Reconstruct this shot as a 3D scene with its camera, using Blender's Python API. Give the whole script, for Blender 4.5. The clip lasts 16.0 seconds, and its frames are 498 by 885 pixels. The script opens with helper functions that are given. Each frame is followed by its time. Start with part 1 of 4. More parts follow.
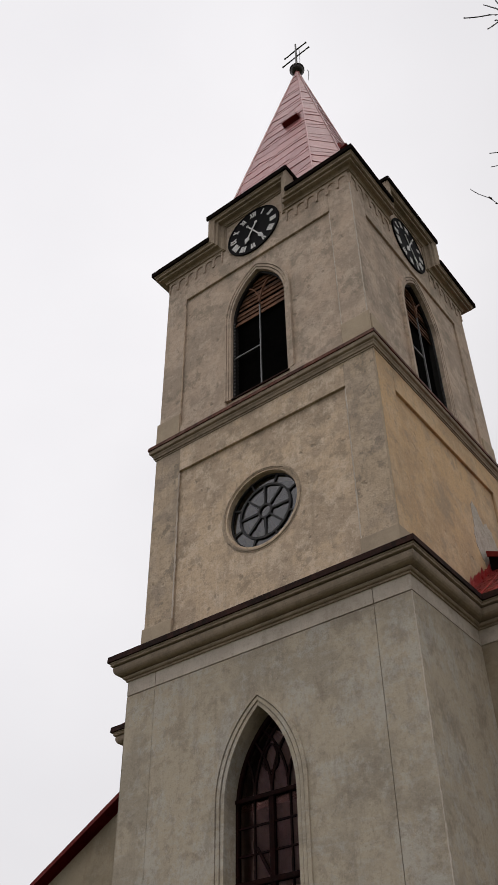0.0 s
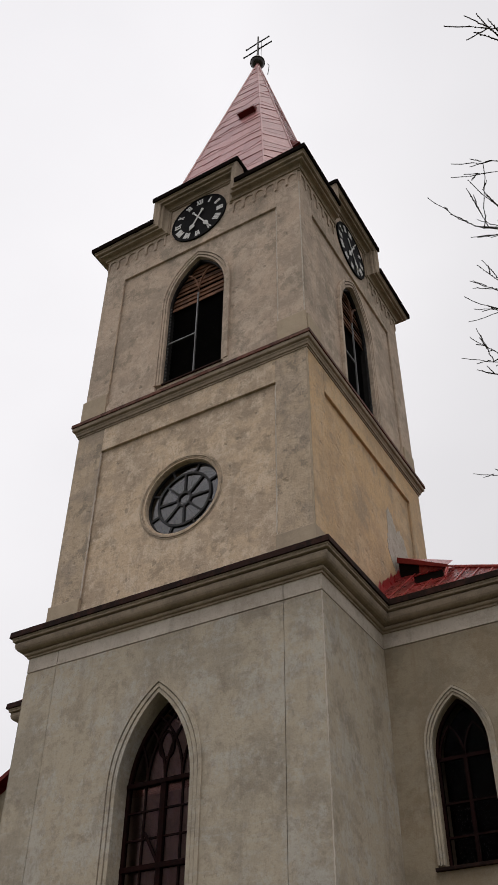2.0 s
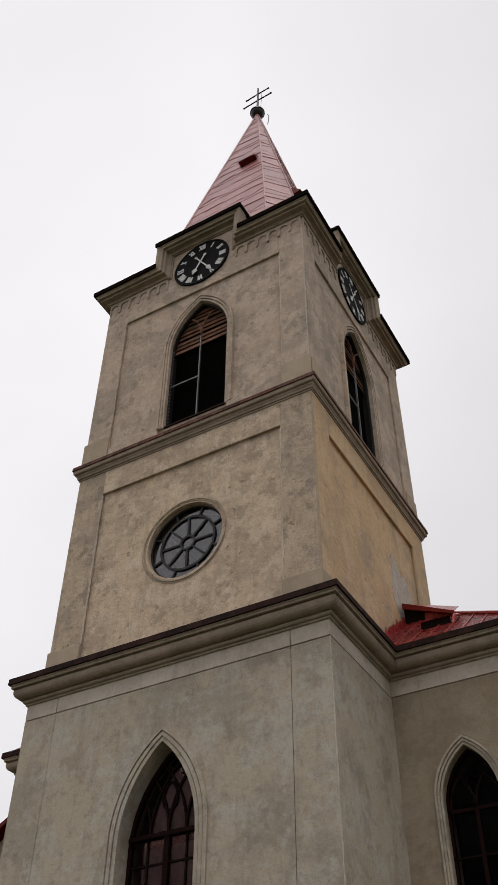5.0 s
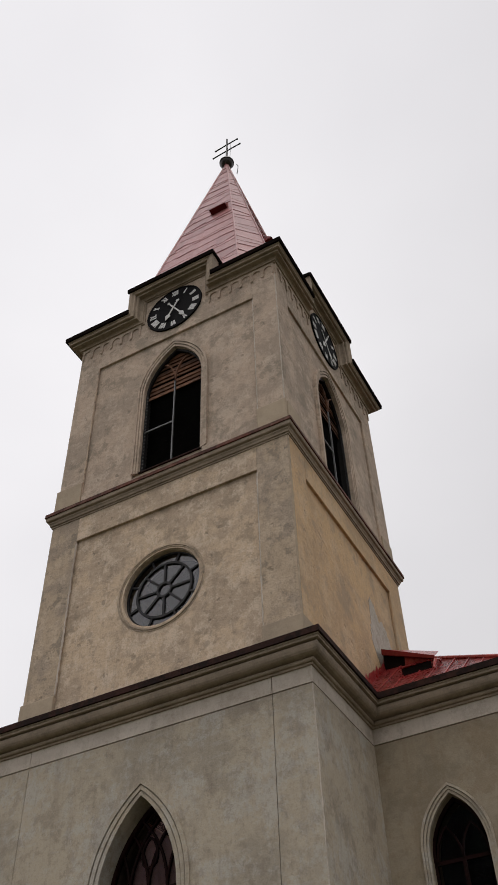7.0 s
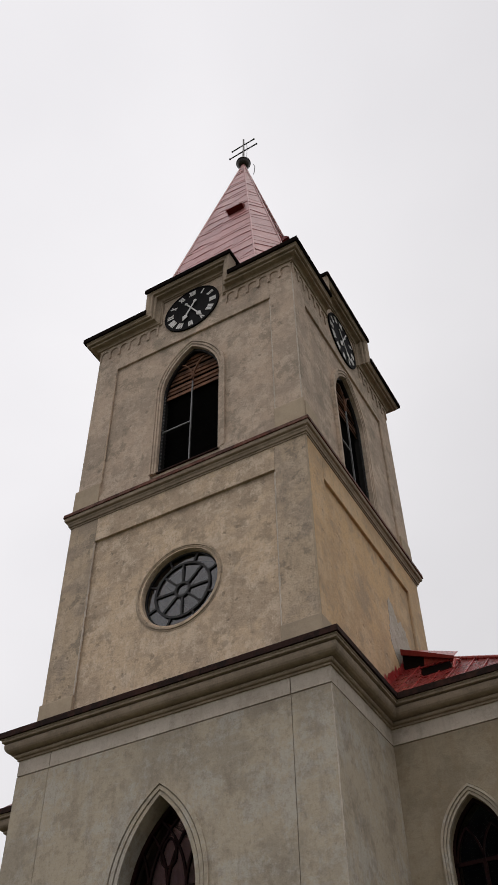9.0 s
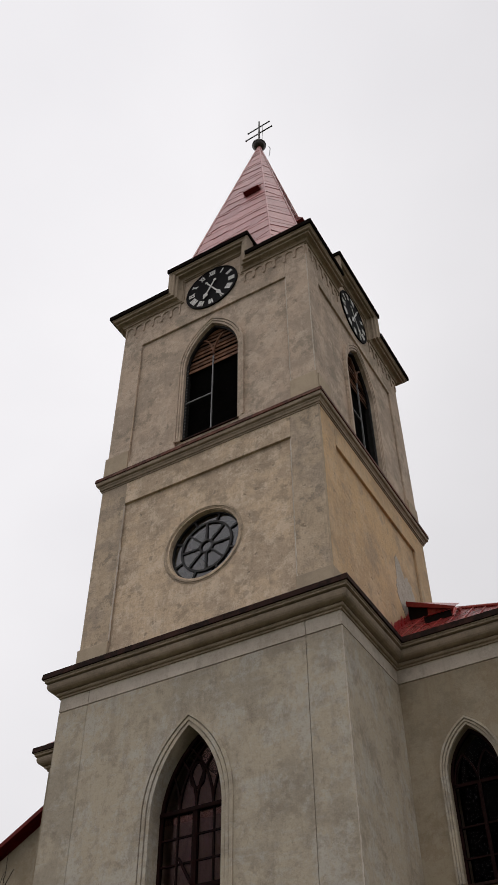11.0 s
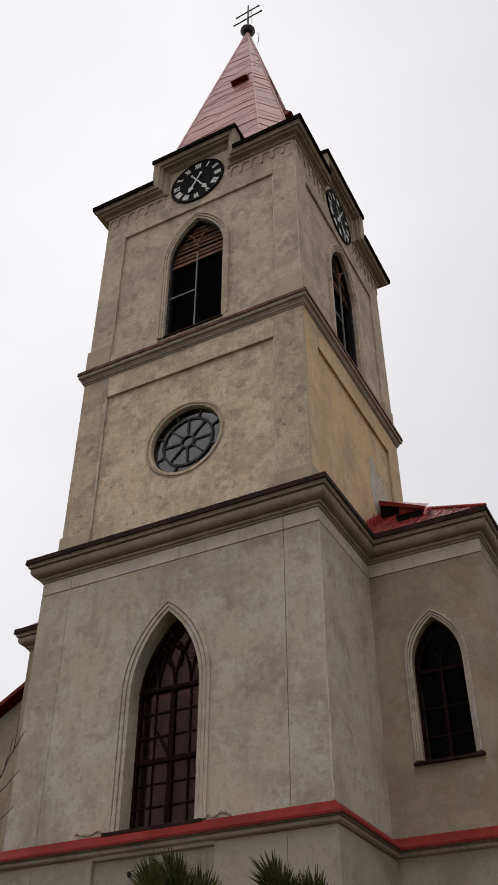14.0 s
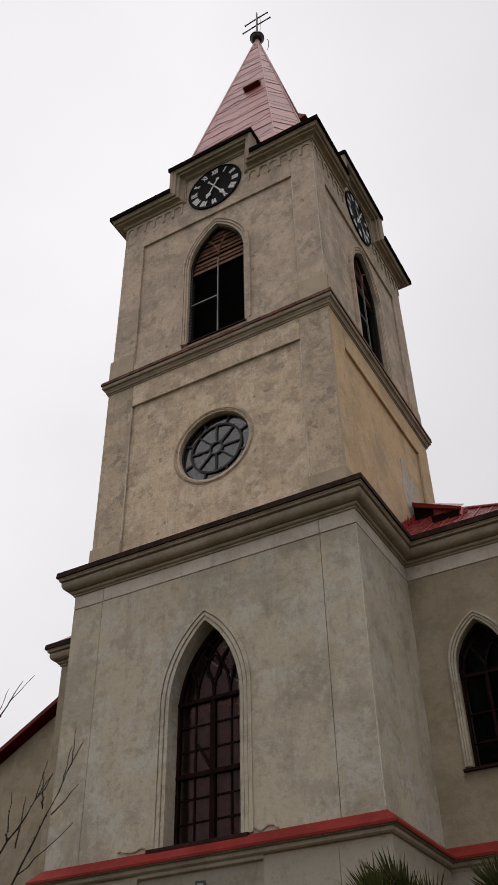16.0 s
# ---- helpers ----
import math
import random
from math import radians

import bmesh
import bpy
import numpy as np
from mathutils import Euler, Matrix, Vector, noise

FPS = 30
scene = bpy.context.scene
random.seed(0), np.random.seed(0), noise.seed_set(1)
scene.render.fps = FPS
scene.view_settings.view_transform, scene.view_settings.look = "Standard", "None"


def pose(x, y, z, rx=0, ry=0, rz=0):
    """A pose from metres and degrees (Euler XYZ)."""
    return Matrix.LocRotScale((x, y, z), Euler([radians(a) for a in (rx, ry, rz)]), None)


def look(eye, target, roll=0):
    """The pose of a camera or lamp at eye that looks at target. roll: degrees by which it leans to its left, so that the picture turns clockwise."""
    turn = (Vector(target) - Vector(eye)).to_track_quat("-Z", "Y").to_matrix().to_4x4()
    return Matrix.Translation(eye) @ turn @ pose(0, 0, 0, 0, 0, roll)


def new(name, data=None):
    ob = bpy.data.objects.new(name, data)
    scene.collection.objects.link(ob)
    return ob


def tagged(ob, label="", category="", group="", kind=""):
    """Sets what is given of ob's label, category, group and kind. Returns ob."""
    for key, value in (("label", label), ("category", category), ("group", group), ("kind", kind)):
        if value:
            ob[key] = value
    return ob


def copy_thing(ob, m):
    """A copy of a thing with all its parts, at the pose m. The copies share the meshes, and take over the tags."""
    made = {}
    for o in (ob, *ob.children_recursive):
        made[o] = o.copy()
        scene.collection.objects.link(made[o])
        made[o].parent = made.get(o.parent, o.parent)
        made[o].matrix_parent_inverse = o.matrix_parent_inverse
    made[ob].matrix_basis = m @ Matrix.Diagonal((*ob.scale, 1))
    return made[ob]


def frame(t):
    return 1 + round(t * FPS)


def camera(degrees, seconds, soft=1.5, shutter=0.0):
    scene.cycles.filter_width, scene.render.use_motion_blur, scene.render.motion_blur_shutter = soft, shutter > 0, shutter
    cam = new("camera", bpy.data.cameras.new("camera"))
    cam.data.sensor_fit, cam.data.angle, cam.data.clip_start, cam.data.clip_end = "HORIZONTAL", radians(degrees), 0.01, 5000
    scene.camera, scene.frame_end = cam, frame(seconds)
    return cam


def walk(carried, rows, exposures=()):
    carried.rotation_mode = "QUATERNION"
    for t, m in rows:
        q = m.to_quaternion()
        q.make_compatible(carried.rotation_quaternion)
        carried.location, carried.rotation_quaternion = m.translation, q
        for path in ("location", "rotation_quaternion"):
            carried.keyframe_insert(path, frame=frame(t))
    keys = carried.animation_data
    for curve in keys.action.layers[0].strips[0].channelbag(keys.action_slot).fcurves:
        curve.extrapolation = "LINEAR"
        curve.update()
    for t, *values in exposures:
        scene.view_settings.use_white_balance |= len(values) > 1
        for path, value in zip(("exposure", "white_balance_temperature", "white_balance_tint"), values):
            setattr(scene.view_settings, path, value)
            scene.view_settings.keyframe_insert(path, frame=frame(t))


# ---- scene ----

# camera: seconds, place, then yaw, pitch and roll in degrees
PATH = [
    (0.0, 9.616, -16.232, 1.614, 37.284, 40.529, -0.736),
    (0.5, 9.610, -16.231, 1.615, 35.548, 40.537, -0.396),
    (1.0, 9.603, -16.231, 1.615, 32.901, 40.445, -0.161),
    (1.5, 9.597, -16.230, 1.616, 31.371, 40.269, 0.098),
    (2.0, 9.584, -16.242, 1.605, 31.031, 39.956, 0.698),
    (2.5, 9.571, -16.255, 1.595, 30.970, 39.682, 0.613),
    (3.0, 9.531, -16.278, 1.589, 30.745, 39.170, 0.505),
    (3.5, 9.467, -16.372, 1.584, 29.758, 38.409, 0.167),
    (6.0, 9.060, -16.187, 1.688, 29.258, 45.693, -0.488),
    (6.5, 8.975, -16.231, 1.693, 27.515, 45.791, -1.784),
    (7.0, 8.956, -16.250, 1.698, 27.221, 45.825, -2.012),
    (7.5, 8.965, -16.237, 1.698, 26.946, 45.900, -2.148),
    (8.0, 8.976, -16.230, 1.689, 27.292, 46.112, -1.957),
    (8.5, 8.959, -16.259, 1.692, 27.677, 46.061, -1.691),
    (9.0, 8.934, -16.222, 1.698, 28.791, 45.907, -1.065),
    (11.5, 9.458, -17.445, 0.139, 30.008, 43.801, -0.458),
    (12.0, 9.419, -17.494, 0.128, 29.633, 43.088, -0.357),
    (12.5, 9.422, -17.541, 0.098, 29.059, 42.200, -0.165),
    (13.0, 9.437, -17.712, 0.064, 28.366, 40.394, 0.657),
    (13.5, 9.395, -17.743, 0.072, 27.593, 38.297, 0.659),
    (14.0, 9.323, -17.639, 0.094, 27.705, 37.932, -0.006),
    (14.5, 9.219, -17.620, 0.094, 27.847, 37.425, -0.940),
    (15.0, 9.056, -17.526, 0.128, 28.142, 37.461, -1.343),
    (15.5, 8.932, -17.458, 0.159, 28.811, 37.735, -1.258),
    (16.0, 8.803, -17.462, 0.179, 28.786, 38.743, -1.168),
]
cam = camera(30.49, 16.0, soft=1.1)
walk(cam, [(t, pose(x, y, z, 90 + pitch, 0, yaw) @ pose(0, 0, 0, 0, 0, roll)) for t, x, y, z, yaw, pitch, roll in PATH],
     exposures=[(0.0, -0.03), (3.5, 0.02), (5.0, -0.02), (6.5, -0.06), (9.0, -0.06), (12.0, -0.04), (13.0, -0.04), (14.5, 0.04), (16.0, -0.02)])

# ---- sky and light: bright overcast ----
world = bpy.data.worlds.new("world")
scene.world = world
world.use_nodes = True
wn, wl = world.node_tree.nodes, world.node_tree.links
wn.clear()
w_out = wn.new("ShaderNodeOutputWorld")
w_bg = wn.new("ShaderNodeBackground")
w_sky = wn.new("ShaderNodeTexSky")
w_sky.sky_type = "NISHITA"
w_sky.sun_disc = False
w_sky.sun_elevation = radians(67)
w_sky.sun_rotation = radians(149)
w_sky.dust_density = 4.0
w_bg.inputs["Strength"].default_value = 0.1
w_co = wn.new("ShaderNodeTexCoord")
w_map = wn.new("ShaderNodeMapping")
w_map.inputs["Scale"].default_value = (1.0, 1.0, 1.7)
w_noise = wn.new("ShaderNodeTexNoise")
w_noise.inputs["Scale"].default_value = 1.6
w_noise.inputs["Detail"].default_value = 5.0
w_noise.inputs["Roughness"].default_value = 0.45
w_ramp = wn.new("ShaderNodeValToRGB")
w_ramp.color_ramp.elements[0].position = 0.30
w_ramp.color_ramp.elements[0].color = (8.38, 8.2, 8.45, 1)
w_ramp.color_ramp.elements[1].position = 0.72
w_ramp.color_ramp.elements[1].color = (10.06, 9.85, 10.02, 1)
w_mix = wn.new("ShaderNodeMix")
w_mix.data_type = "RGBA"
w_mix.inputs[0].default_value = 0.94
wl.new(w_co.outputs["Generated"], w_map.inputs["Vector"])
wl.new(w_map.outputs["Vector"], w_noise.inputs["Vector"])
wl.new(w_noise.outputs["Fac"], w_ramp.inputs["Fac"])
wl.new(w_sky.outputs["Color"], w_mix.inputs[6])
wl.new(w_ramp.outputs["Color"], w_mix.inputs[7])
# the cloud is brightest high up and towards the west
w_dot = wn.new("ShaderNodeVectorMath")
w_dot.operation = "DOT_PRODUCT"
w_dot.inputs[1].default_value = (-0.8, 0.0, 1.0)
w_grad = wn.new("ShaderNodeMapRange")
w_grad.inputs["From Min"].default_value, w_grad.inputs["From Max"].default_value = 0.5, 1.1
w_grad.inputs["To Min"].default_value, w_grad.inputs["To Max"].default_value = 0.74, 1.05
w_scale = wn.new("ShaderNodeVectorMath")
w_scale.operation = "SCALE"
wl.new(w_co.outputs["Generated"], w_dot.inputs[0])
wl.new(w_dot.outputs["Value"], w_grad.inputs["Value"])
wl.new(w_mix.outputs[2], w_scale.inputs[0])
wl.new(w_grad.outputs["Result"], w_scale.inputs["Scale"])
wl.new(w_scale.outputs["Vector"], w_bg.inputs["Color"])
wl.new(w_bg.outputs["Background"], w_out.inputs["Surface"])

sun_data = bpy.data.lights.new("sun", "SUN")
sun_data.energy = 1.05
sun_data.angle = radians(25)
sun_data.color = (1.0, 0.97, 0.92)
sun = new("sun", sun_data)
sun.matrix_world = look((9, -15, 42), (0, 0, 0))


# ---- materials ----
def material(name, colors, scale=1.0, rough=0.9, metallic=0.0, bump=0.15, pits=0.0, streak=0.0, stain=None, stain_amount=0.0,
             per_piece=0.0, fine=40.0, gloss=0.2, patch=0.7):
    """A weathered surface: three tones in large and small patches, stains with a shape of their own, pits, fine grain."""
    m = bpy.data.materials.new(name)
    m.use_nodes = True
    n, l = m.node_tree.nodes, m.node_tree.links
    b = n["Principled BSDF"]
    b.inputs["Metallic"].default_value = metallic
    b.inputs["Specular IOR Level"].default_value = gloss
    co = n.new("ShaderNodeTexCoord")
    geo = n.new("ShaderNodeNewGeometry")

    def noise_tex(s, detail=4.0, r=0.55, squash=1.0):
        mp = n.new("ShaderNodeMapping")
        mp.inputs["Scale"].default_value = (s, s, s * squash)
        t = n.new("ShaderNodeTexNoise")
        t.inputs["Scale"].default_value = 1.0
        t.inputs["Detail"].default_value = detail
        t.inputs["Roughness"].default_value = r
        l.new(geo.outputs["Position"], mp.inputs["Vector"])
        l.new(mp.outputs["Vector"], t.inputs["Vector"])
        return t.outputs["Fac"]

    def ramp(f, a, c):
        r = n.new("ShaderNodeMapRange")
        r.interpolation_type = "SMOOTHSTEP"
        r.inputs["From Min"].default_value, r.inputs["From Max"].default_value = a, c
        l.new(f, r.inputs["Value"])
        return r.outputs["Result"]

    def mix(f, a, c):
        x = n.new("ShaderNodeMix")
        x.data_type = "RGBA"
        if isinstance(f, float):
            x.inputs[0].default_value = f
        else:
            l.new(f, x.inputs[0])
        for s, v in ((6, a), (7, c)):
            if isinstance(v, tuple):
                x.inputs[s].default_value = (*v, 1)
            else:
                l.new(v, x.inputs[s])
        return x.outputs[2]

    def times(f, k):
        x = n.new("ShaderNodeMath")
        x.operation = "MULTIPLY"
        l.new(f, x.inputs[0])
        x.inputs[1].default_value = k
        return x.outputs[0]

    c1, c2, c3 = colors
    col = mix(ramp(noise_tex(0.6 * scale, 10, 0.70), 0.45, 0.55), c1, c2)
    col = mix(times(ramp(noise_tex(1.3 * scale, 12, 0.76, 0.8), 0.50, 0.575), 0.80 * patch), col, c3)
    col = mix(times(ramp(noise_tex(4.5 * scale, 10, 0.74), 0.54, 0.61), 0.55 * patch), col, stain or c2)
    col = mix(times(ramp(noise_tex(3.1 * scale, 10, 0.76, 0.6), 0.54, 0.62), 0.55 * patch), col, c3)
    grain = noise_tex(fine, 3, 0.6)
    if streak:
        # trowel strokes across, runs of dirt down
        col = mix(times(ramp(noise_tex(2.4, 8, 0.7, 4.0), 0.54, 0.62), 0.40 * patch), col, c3)
        col = mix(times(ramp(noise_tex(10.0, 6, 0.7, 0.3), 0.55, 0.64), 0.35 * patch), col, stain or c2)
        s = ramp(noise_tex(3.6 * scale, 7, 0.68, 0.10), 0.54, 0.66)
        col = mix(times(s, streak * 0.6), col, stain or c3)
        col = mix(times(ramp(noise_tex(13.0, 8, 0.75), 0.58, 0.63), 0.55 * patch), col, stain or c2)
        col = mix(times(ramp(noise_tex(17.0, 8, 0.75), 0.59, 0.64), 0.40 * patch), col, c3)
    if stain:
        s = ramp(noise_tex(1.25 * scale, 10, 0.75), 0.53, 0.60)
        col = mix(times(s, stain_amount), col, stain)
    height = grain
    if pits:
        v = n.new("ShaderNodeTexVoronoi")
        v.inputs["Scale"].default_value = 1.0
        v.inputs["Randomness"].default_value = 1.0
        mp = n.new("ShaderNodeMapping")
        mp.inputs["Scale"].default_value = (3.0, 3.0, 2.4)
        warp = n.new("ShaderNodeTexNoise")
        warp.inputs["Scale"].default_value = 7.0
        warp.inputs["Detail"].default_value = 3.0
        bend = n.new("ShaderNodeVectorMath")
        bend.operation = "MULTIPLY_ADD"
        bend.inputs[1].default_value = (0.22, 0.22, 0.22)
        l.new(geo.outputs["Position"], warp.inputs["Vector"])
        l.new(warp.outputs["Color"], bend.inputs[0])
        l.new(geo.outputs["Position"], bend.inputs[2])
        l.new(bend.outputs["Vector"], mp.inputs["Vector"])
        l.new(mp.outputs["Vector"], v.inputs["Vector"])
        p = ramp(v.outputs["Distance"], 0.19, 0.09)
        keep = ramp(noise_tex(1.3, 2), 0.44, 0.52)
        pk = n.new("ShaderNodeMath")
        pk.operation = "MULTIPLY"
        l.new(p, pk.inputs[0])
        l.new(keep, pk.inputs[1])
        col = mix(times(pk.outputs[0], 0.6 * pits), col, (0.15, 0.13, 0.105))
    col = mix(times(ramp(grain, 0.42, 0.62), 0.12), col, c3)
    col = mix(times(ramp(noise_tex(22.0, 6, 0.75), 0.50, 0.66), 0.42 * patch), col, stain or c2)
    if per_piece:
        info = n.new("ShaderNodeObjectInfo")
        hs = n.new("ShaderNodeHueSaturation")
        r = n.new("ShaderNodeMapRange")
        r.inputs["To Min"].default_value, r.inputs["To Max"].default_value = 1 - per_piece, 1 + per_piece
        l.new(info.outputs["Random"], r.inputs["Value"])
        l.new(r.outputs["Result"], hs.inputs["Value"])
        l.new(col, hs.inputs["Color"])
        col = hs.outputs["Color"]
    l.new(col, b.inputs["Base Color"])
    rr = n.new("ShaderNodeMapRange")
    rr.inputs["To Min"].default_value, rr.inputs["To Max"].default_value = max(rough - 0.12, 0.03), min(rough + 0.1, 1)
    l.new(noise_tex(6 * scale, 4), rr.inputs["Value"])
    l.new(rr.outputs["Result"], b.inputs["Roughness"])
    bp = n.new("ShaderNodeBump")
    bp.inputs["Strength"].default_value = bump
    bp.inputs["Distance"].default_value = 0.035
    mid_h = n.new("ShaderNodeMath")
    mid_h.operation = "ADD"
    l.new(times(height, 0.45), mid_h.inputs[0])
    l.new(times(noise_tex(5.0, 6, 0.62), 2.6), mid_h.inputs[1])
    total = mid_h.outputs[0]
    if pits:
        dent = n.new("ShaderNodeMath")
        dent.operation = "SUBTRACT"
        l.new(total, dent.inputs[0])
        l.new(times(pk.outputs[0], 3.5), dent.inputs[1])
        total = dent.outputs[0]
    l.new(total, bp.inputs["Height"])
    l.new(bp.outputs["Normal"], b.inputs["Normal"])
    return m


def glass_material(name, tint, gloss, mirror):
    """A window pane: mirrors a little, more at grazing angles, and lets the rest through with a tint."""
    m = bpy.data.materials.new(name)
    m.use_nodes = True
    n, l = m.node_tree.nodes, m.node_tree.links
    n.clear()
    out = n.new("ShaderNodeOutputMaterial")
    tr = n.new("ShaderNodeBsdfTransparent")
    tr.inputs["Color"].default_value = (*tint, 1)
    gl = n.new("ShaderNodeBsdfGlossy")
    gl.inputs["Roughness"].default_value = 0.04
    gl.inputs["Color"].default_value = (*mirror, 1)
    fr = n.new("ShaderNodeFresnel")
    fr.inputs["IOR"].default_value = gloss
    mx = n.new("ShaderNodeMixShader")
    no = n.new("ShaderNodeTexNoise")
    no.inputs["Scale"].default_value = 1.2
    bp = n.new("ShaderNodeBump")
    bp.inputs["Strength"].default_value = 0.06
    l.new(no.outputs["Fac"], bp.inputs["Height"])
    l.new(bp.outputs["Normal"], gl.inputs["Normal"])
    l.new(fr.outputs["Fac"], mx.inputs["Fac"])
    l.new(tr.outputs["BSDF"], mx.inputs[1])
    l.new(gl.outputs["BSDF"], mx.inputs[2])
    l.new(mx.outputs["Shader"], out.inputs["Surface"])
    return m


LOWER = material("grey_lime_plaster", ((0.408, 0.346, 0.265), (0.320, 0.274, 0.215), (0.428, 0.407, 0.373)), 0.75, 0.93, bump=0.16,
                 streak=0.45, stain=(0.205, 0.170, 0.135), stain_amount=0.45)
MIDDLE = material("ochre_lime_plaster", ((0.538, 0.406, 0.287), (0.420, 0.322, 0.237), (0.669, 0.547, 0.432)), 1.2, 0.93, bump=0.26, pits=0.8,
                  streak=0.4, stain=(0.230, 0.183, 0.137), stain_amount=0.55)
MIDDLE_SIDE = material("yellow_ochre_plaster", ((0.576, 0.388, 0.220), (0.480, 0.332, 0.201), (0.608, 0.442, 0.287)), 0.8, 0.93, bump=0.3, pits=0.4,
                       streak=0.3, stain=(0.300, 0.245, 0.185), stain_amount=0.5, patch=0.7)
PILASTER = material("grey_weathered_plaster", ((0.442, 0.342, 0.247), (0.336, 0.269, 0.210), (0.526, 0.416, 0.314)), 1.5, 0.95, bump=0.32, pits=0.6,
                    streak=0.4, stain=(0.174, 0.149, 0.121), stain_amount=0.65)
BELFRY = material("brown_grey_plaster", ((0.459, 0.353, 0.274), (0.353, 0.280, 0.222), (0.554, 0.444, 0.359)), 1.1, 0.95, bump=0.28, pits=0.8,
                  streak=0.4, stain=(0.216, 0.185, 0.146), stain_amount=0.6)
MOULDING = material("moulded_plaster", ((0.309, 0.243, 0.182), (0.251, 0.198, 0.149), (0.350, 0.287, 0.221)), 1.5, 0.92, bump=0.2,
                    streak=0.2, stain=(0.162, 0.131, 0.105), stain_amount=0.4, patch=0.5)
NAVE = material("beige_lime_plaster", ((0.285, 0.236, 0.171), (0.226, 0.187, 0.136), (0.325, 0.281, 0.219)), 0.8, 0.93, bump=0.16,
                streak=0.5, stain=(0.206, 0.152, 0.097), stain_amount=0.45, patch=0.5)
BASE = material("pale_smooth_plaster", ((0.294, 0.256, 0.210), (0.249, 0.217, 0.175), (0.329, 0.290, 0.242)), 0.7, 0.92, bump=0.12,
                streak=0.2, stain=(0.155, 0.13, 0.105), stain_amount=0.4, patch=0.5)
REPAIR = material("grey_mortar", ((0.450, 0.403, 0.348), (0.388, 0.342, 0.288), (0.525, 0.476, 0.420)), 2.0, 0.95, bump=0.5, stain=(0.25, 0.21, 0.16), stain_amount=0.5)
PLINTH = material("smooth_plinth_plaster", ((0.400, 0.319, 0.232), (0.348, 0.278, 0.205), (0.435, 0.353, 0.265)), 0.9, 0.92, bump=0.12,
                  streak=0.2, stain=(0.22, 0.18, 0.14), stain_amount=0.3, patch=0.35)
FRIEZE = material("pale_frieze_plaster", ((0.512, 0.446, 0.383), (0.439, 0.381, 0.325), (0.554, 0.498, 0.440)), 0.8, 0.92, bump=0.12,
                  streak=0.4, stain=(0.26, 0.215, 0.165), stain_amount=0.35, patch=0.45)
MAROON = material("dark_red_painted_sheet", ((0.125, 0.015, 0.014), (0.095, 0.012, 0.011), (0.150, 0.022, 0.019)), 1.0, 0.6, bump=0.06, gloss=0.1)
RED = material("red_painted_sheet", ((0.175, 0.020, 0.017), (0.135, 0.016, 0.013), (0.200, 0.030, 0.025)), 1.0, 0.6, bump=0.06, per_piece=0.06, gloss=0.06)
ROOF_RED = material("faded_red_sheet", ((0.359, 0.136, 0.132), (0.313, 0.113, 0.113), (0.414, 0.194, 0.189)), 1.2, 0.38, bump=0.12,
                    streak=0.4, stain=(0.24, 0.075, 0.075), stain_amount=0.4, per_piece=0.12, gloss=0.7)
NAVE_RED = material("glossy_red_sheet", ((0.30, 0.03, 0.028), (0.22, 0.022, 0.022), (0.35, 0.06, 0.05)), 1.2, 0.3, bump=0.1, per_piece=0.08)
DARK_SHEET = material("dark_painted_sheet", ((0.008, 0.006, 0.006), (0.012, 0.008, 0.007), (0.010, 0.010, 0.009)), 2.0, 0.85, bump=0.08, gloss=0.0)
BROWN_SHEET = material("rusty_brown_sheet", ((0.026, 0.013, 0.011), (0.014, 0.009, 0.008), (0.050, 0.022, 0.017)),  2.0, 0.75, bump=0.1, gloss=0.05)
RUST_SHEET = material("worn_red_brown_sheet", ((0.115, 0.042, 0.030), (0.060, 0.026, 0.020), (0.190, 0.105, 0.080)), 2.5, 0.7, bump=0.15, gloss=0.08,
                      stain=(0.035, 0.018, 0.015), stain_amount=0.5)
# near black: the dark of the belfry is put into the slats' colour
SLAT = material("shade_black_boards", ((0.003, 0.003, 0.003), (0.002, 0.002, 0.002), (0.006, 0.005, 0.005)), 3.0, 0.8, bump=0.2, gloss=0.05)
FRAME_WOOD = material("dark_red_brown_wood", ((0.012, 0.004, 0.004), (0.008, 0.0035, 0.0035), (0.018, 0.006, 0.005)), 4.0, 0.75, bump=0.15, gloss=0.04)
LOUVRE_WOOD = material("weathered_brown_boards", ((0.145, 0.066, 0.038), (0.075, 0.037, 0.024), (0.19, 0.093, 0.054)), 3.0, 0.8, bump=0.3, per_piece=0.3,
                       streak=0.4, stain=(0.05, 0.03, 0.02), stain_amount=0.3)
GREY_METAL = material("dull_grey_steel", ((0.16, 0.16, 0.165), (0.12, 0.12, 0.12), (0.2, 0.2, 0.2)), 4.0, 0.5, 0.6, bump=0.1)
DARK_METAL = material("dark_wrought_iron", ((0.03, 0.03, 0.032), (0.022, 0.022, 0.022), (0.045, 0.04, 0.038)), 4.0, 0.5, 0.5, bump=0.1)
BALL_METAL = material("patinated_copper", ((0.045, 0.04, 0.038), (0.03, 0.028, 0.028), (0.07, 0.06, 0.055)), 3.0, 0.4, 0.7, bump=0.1)
# indoor shade as a colour, far darker than any plaster
INSIDE = material("interior_shade_black", ((0.007, 0.006, 0.006), (0.005, 0.0045, 0.004), (0.010, 0.009, 0.008)), 1.0, 0.95)
DIAL = material("black_enamel_dial", ((0.005, 0.005, 0.006), (0.007, 0.006, 0.007), (0.008, 0.008, 0.008)), 3.0, 0.6, bump=0.05, gloss=0.03)
NUMERAL = material("faded_white_paint", ((0.60, 0.59, 0.59), (0.48, 0.47, 0.47), (0.66, 0.65, 0.65)), 5.0, 0.6, bump=0.05)
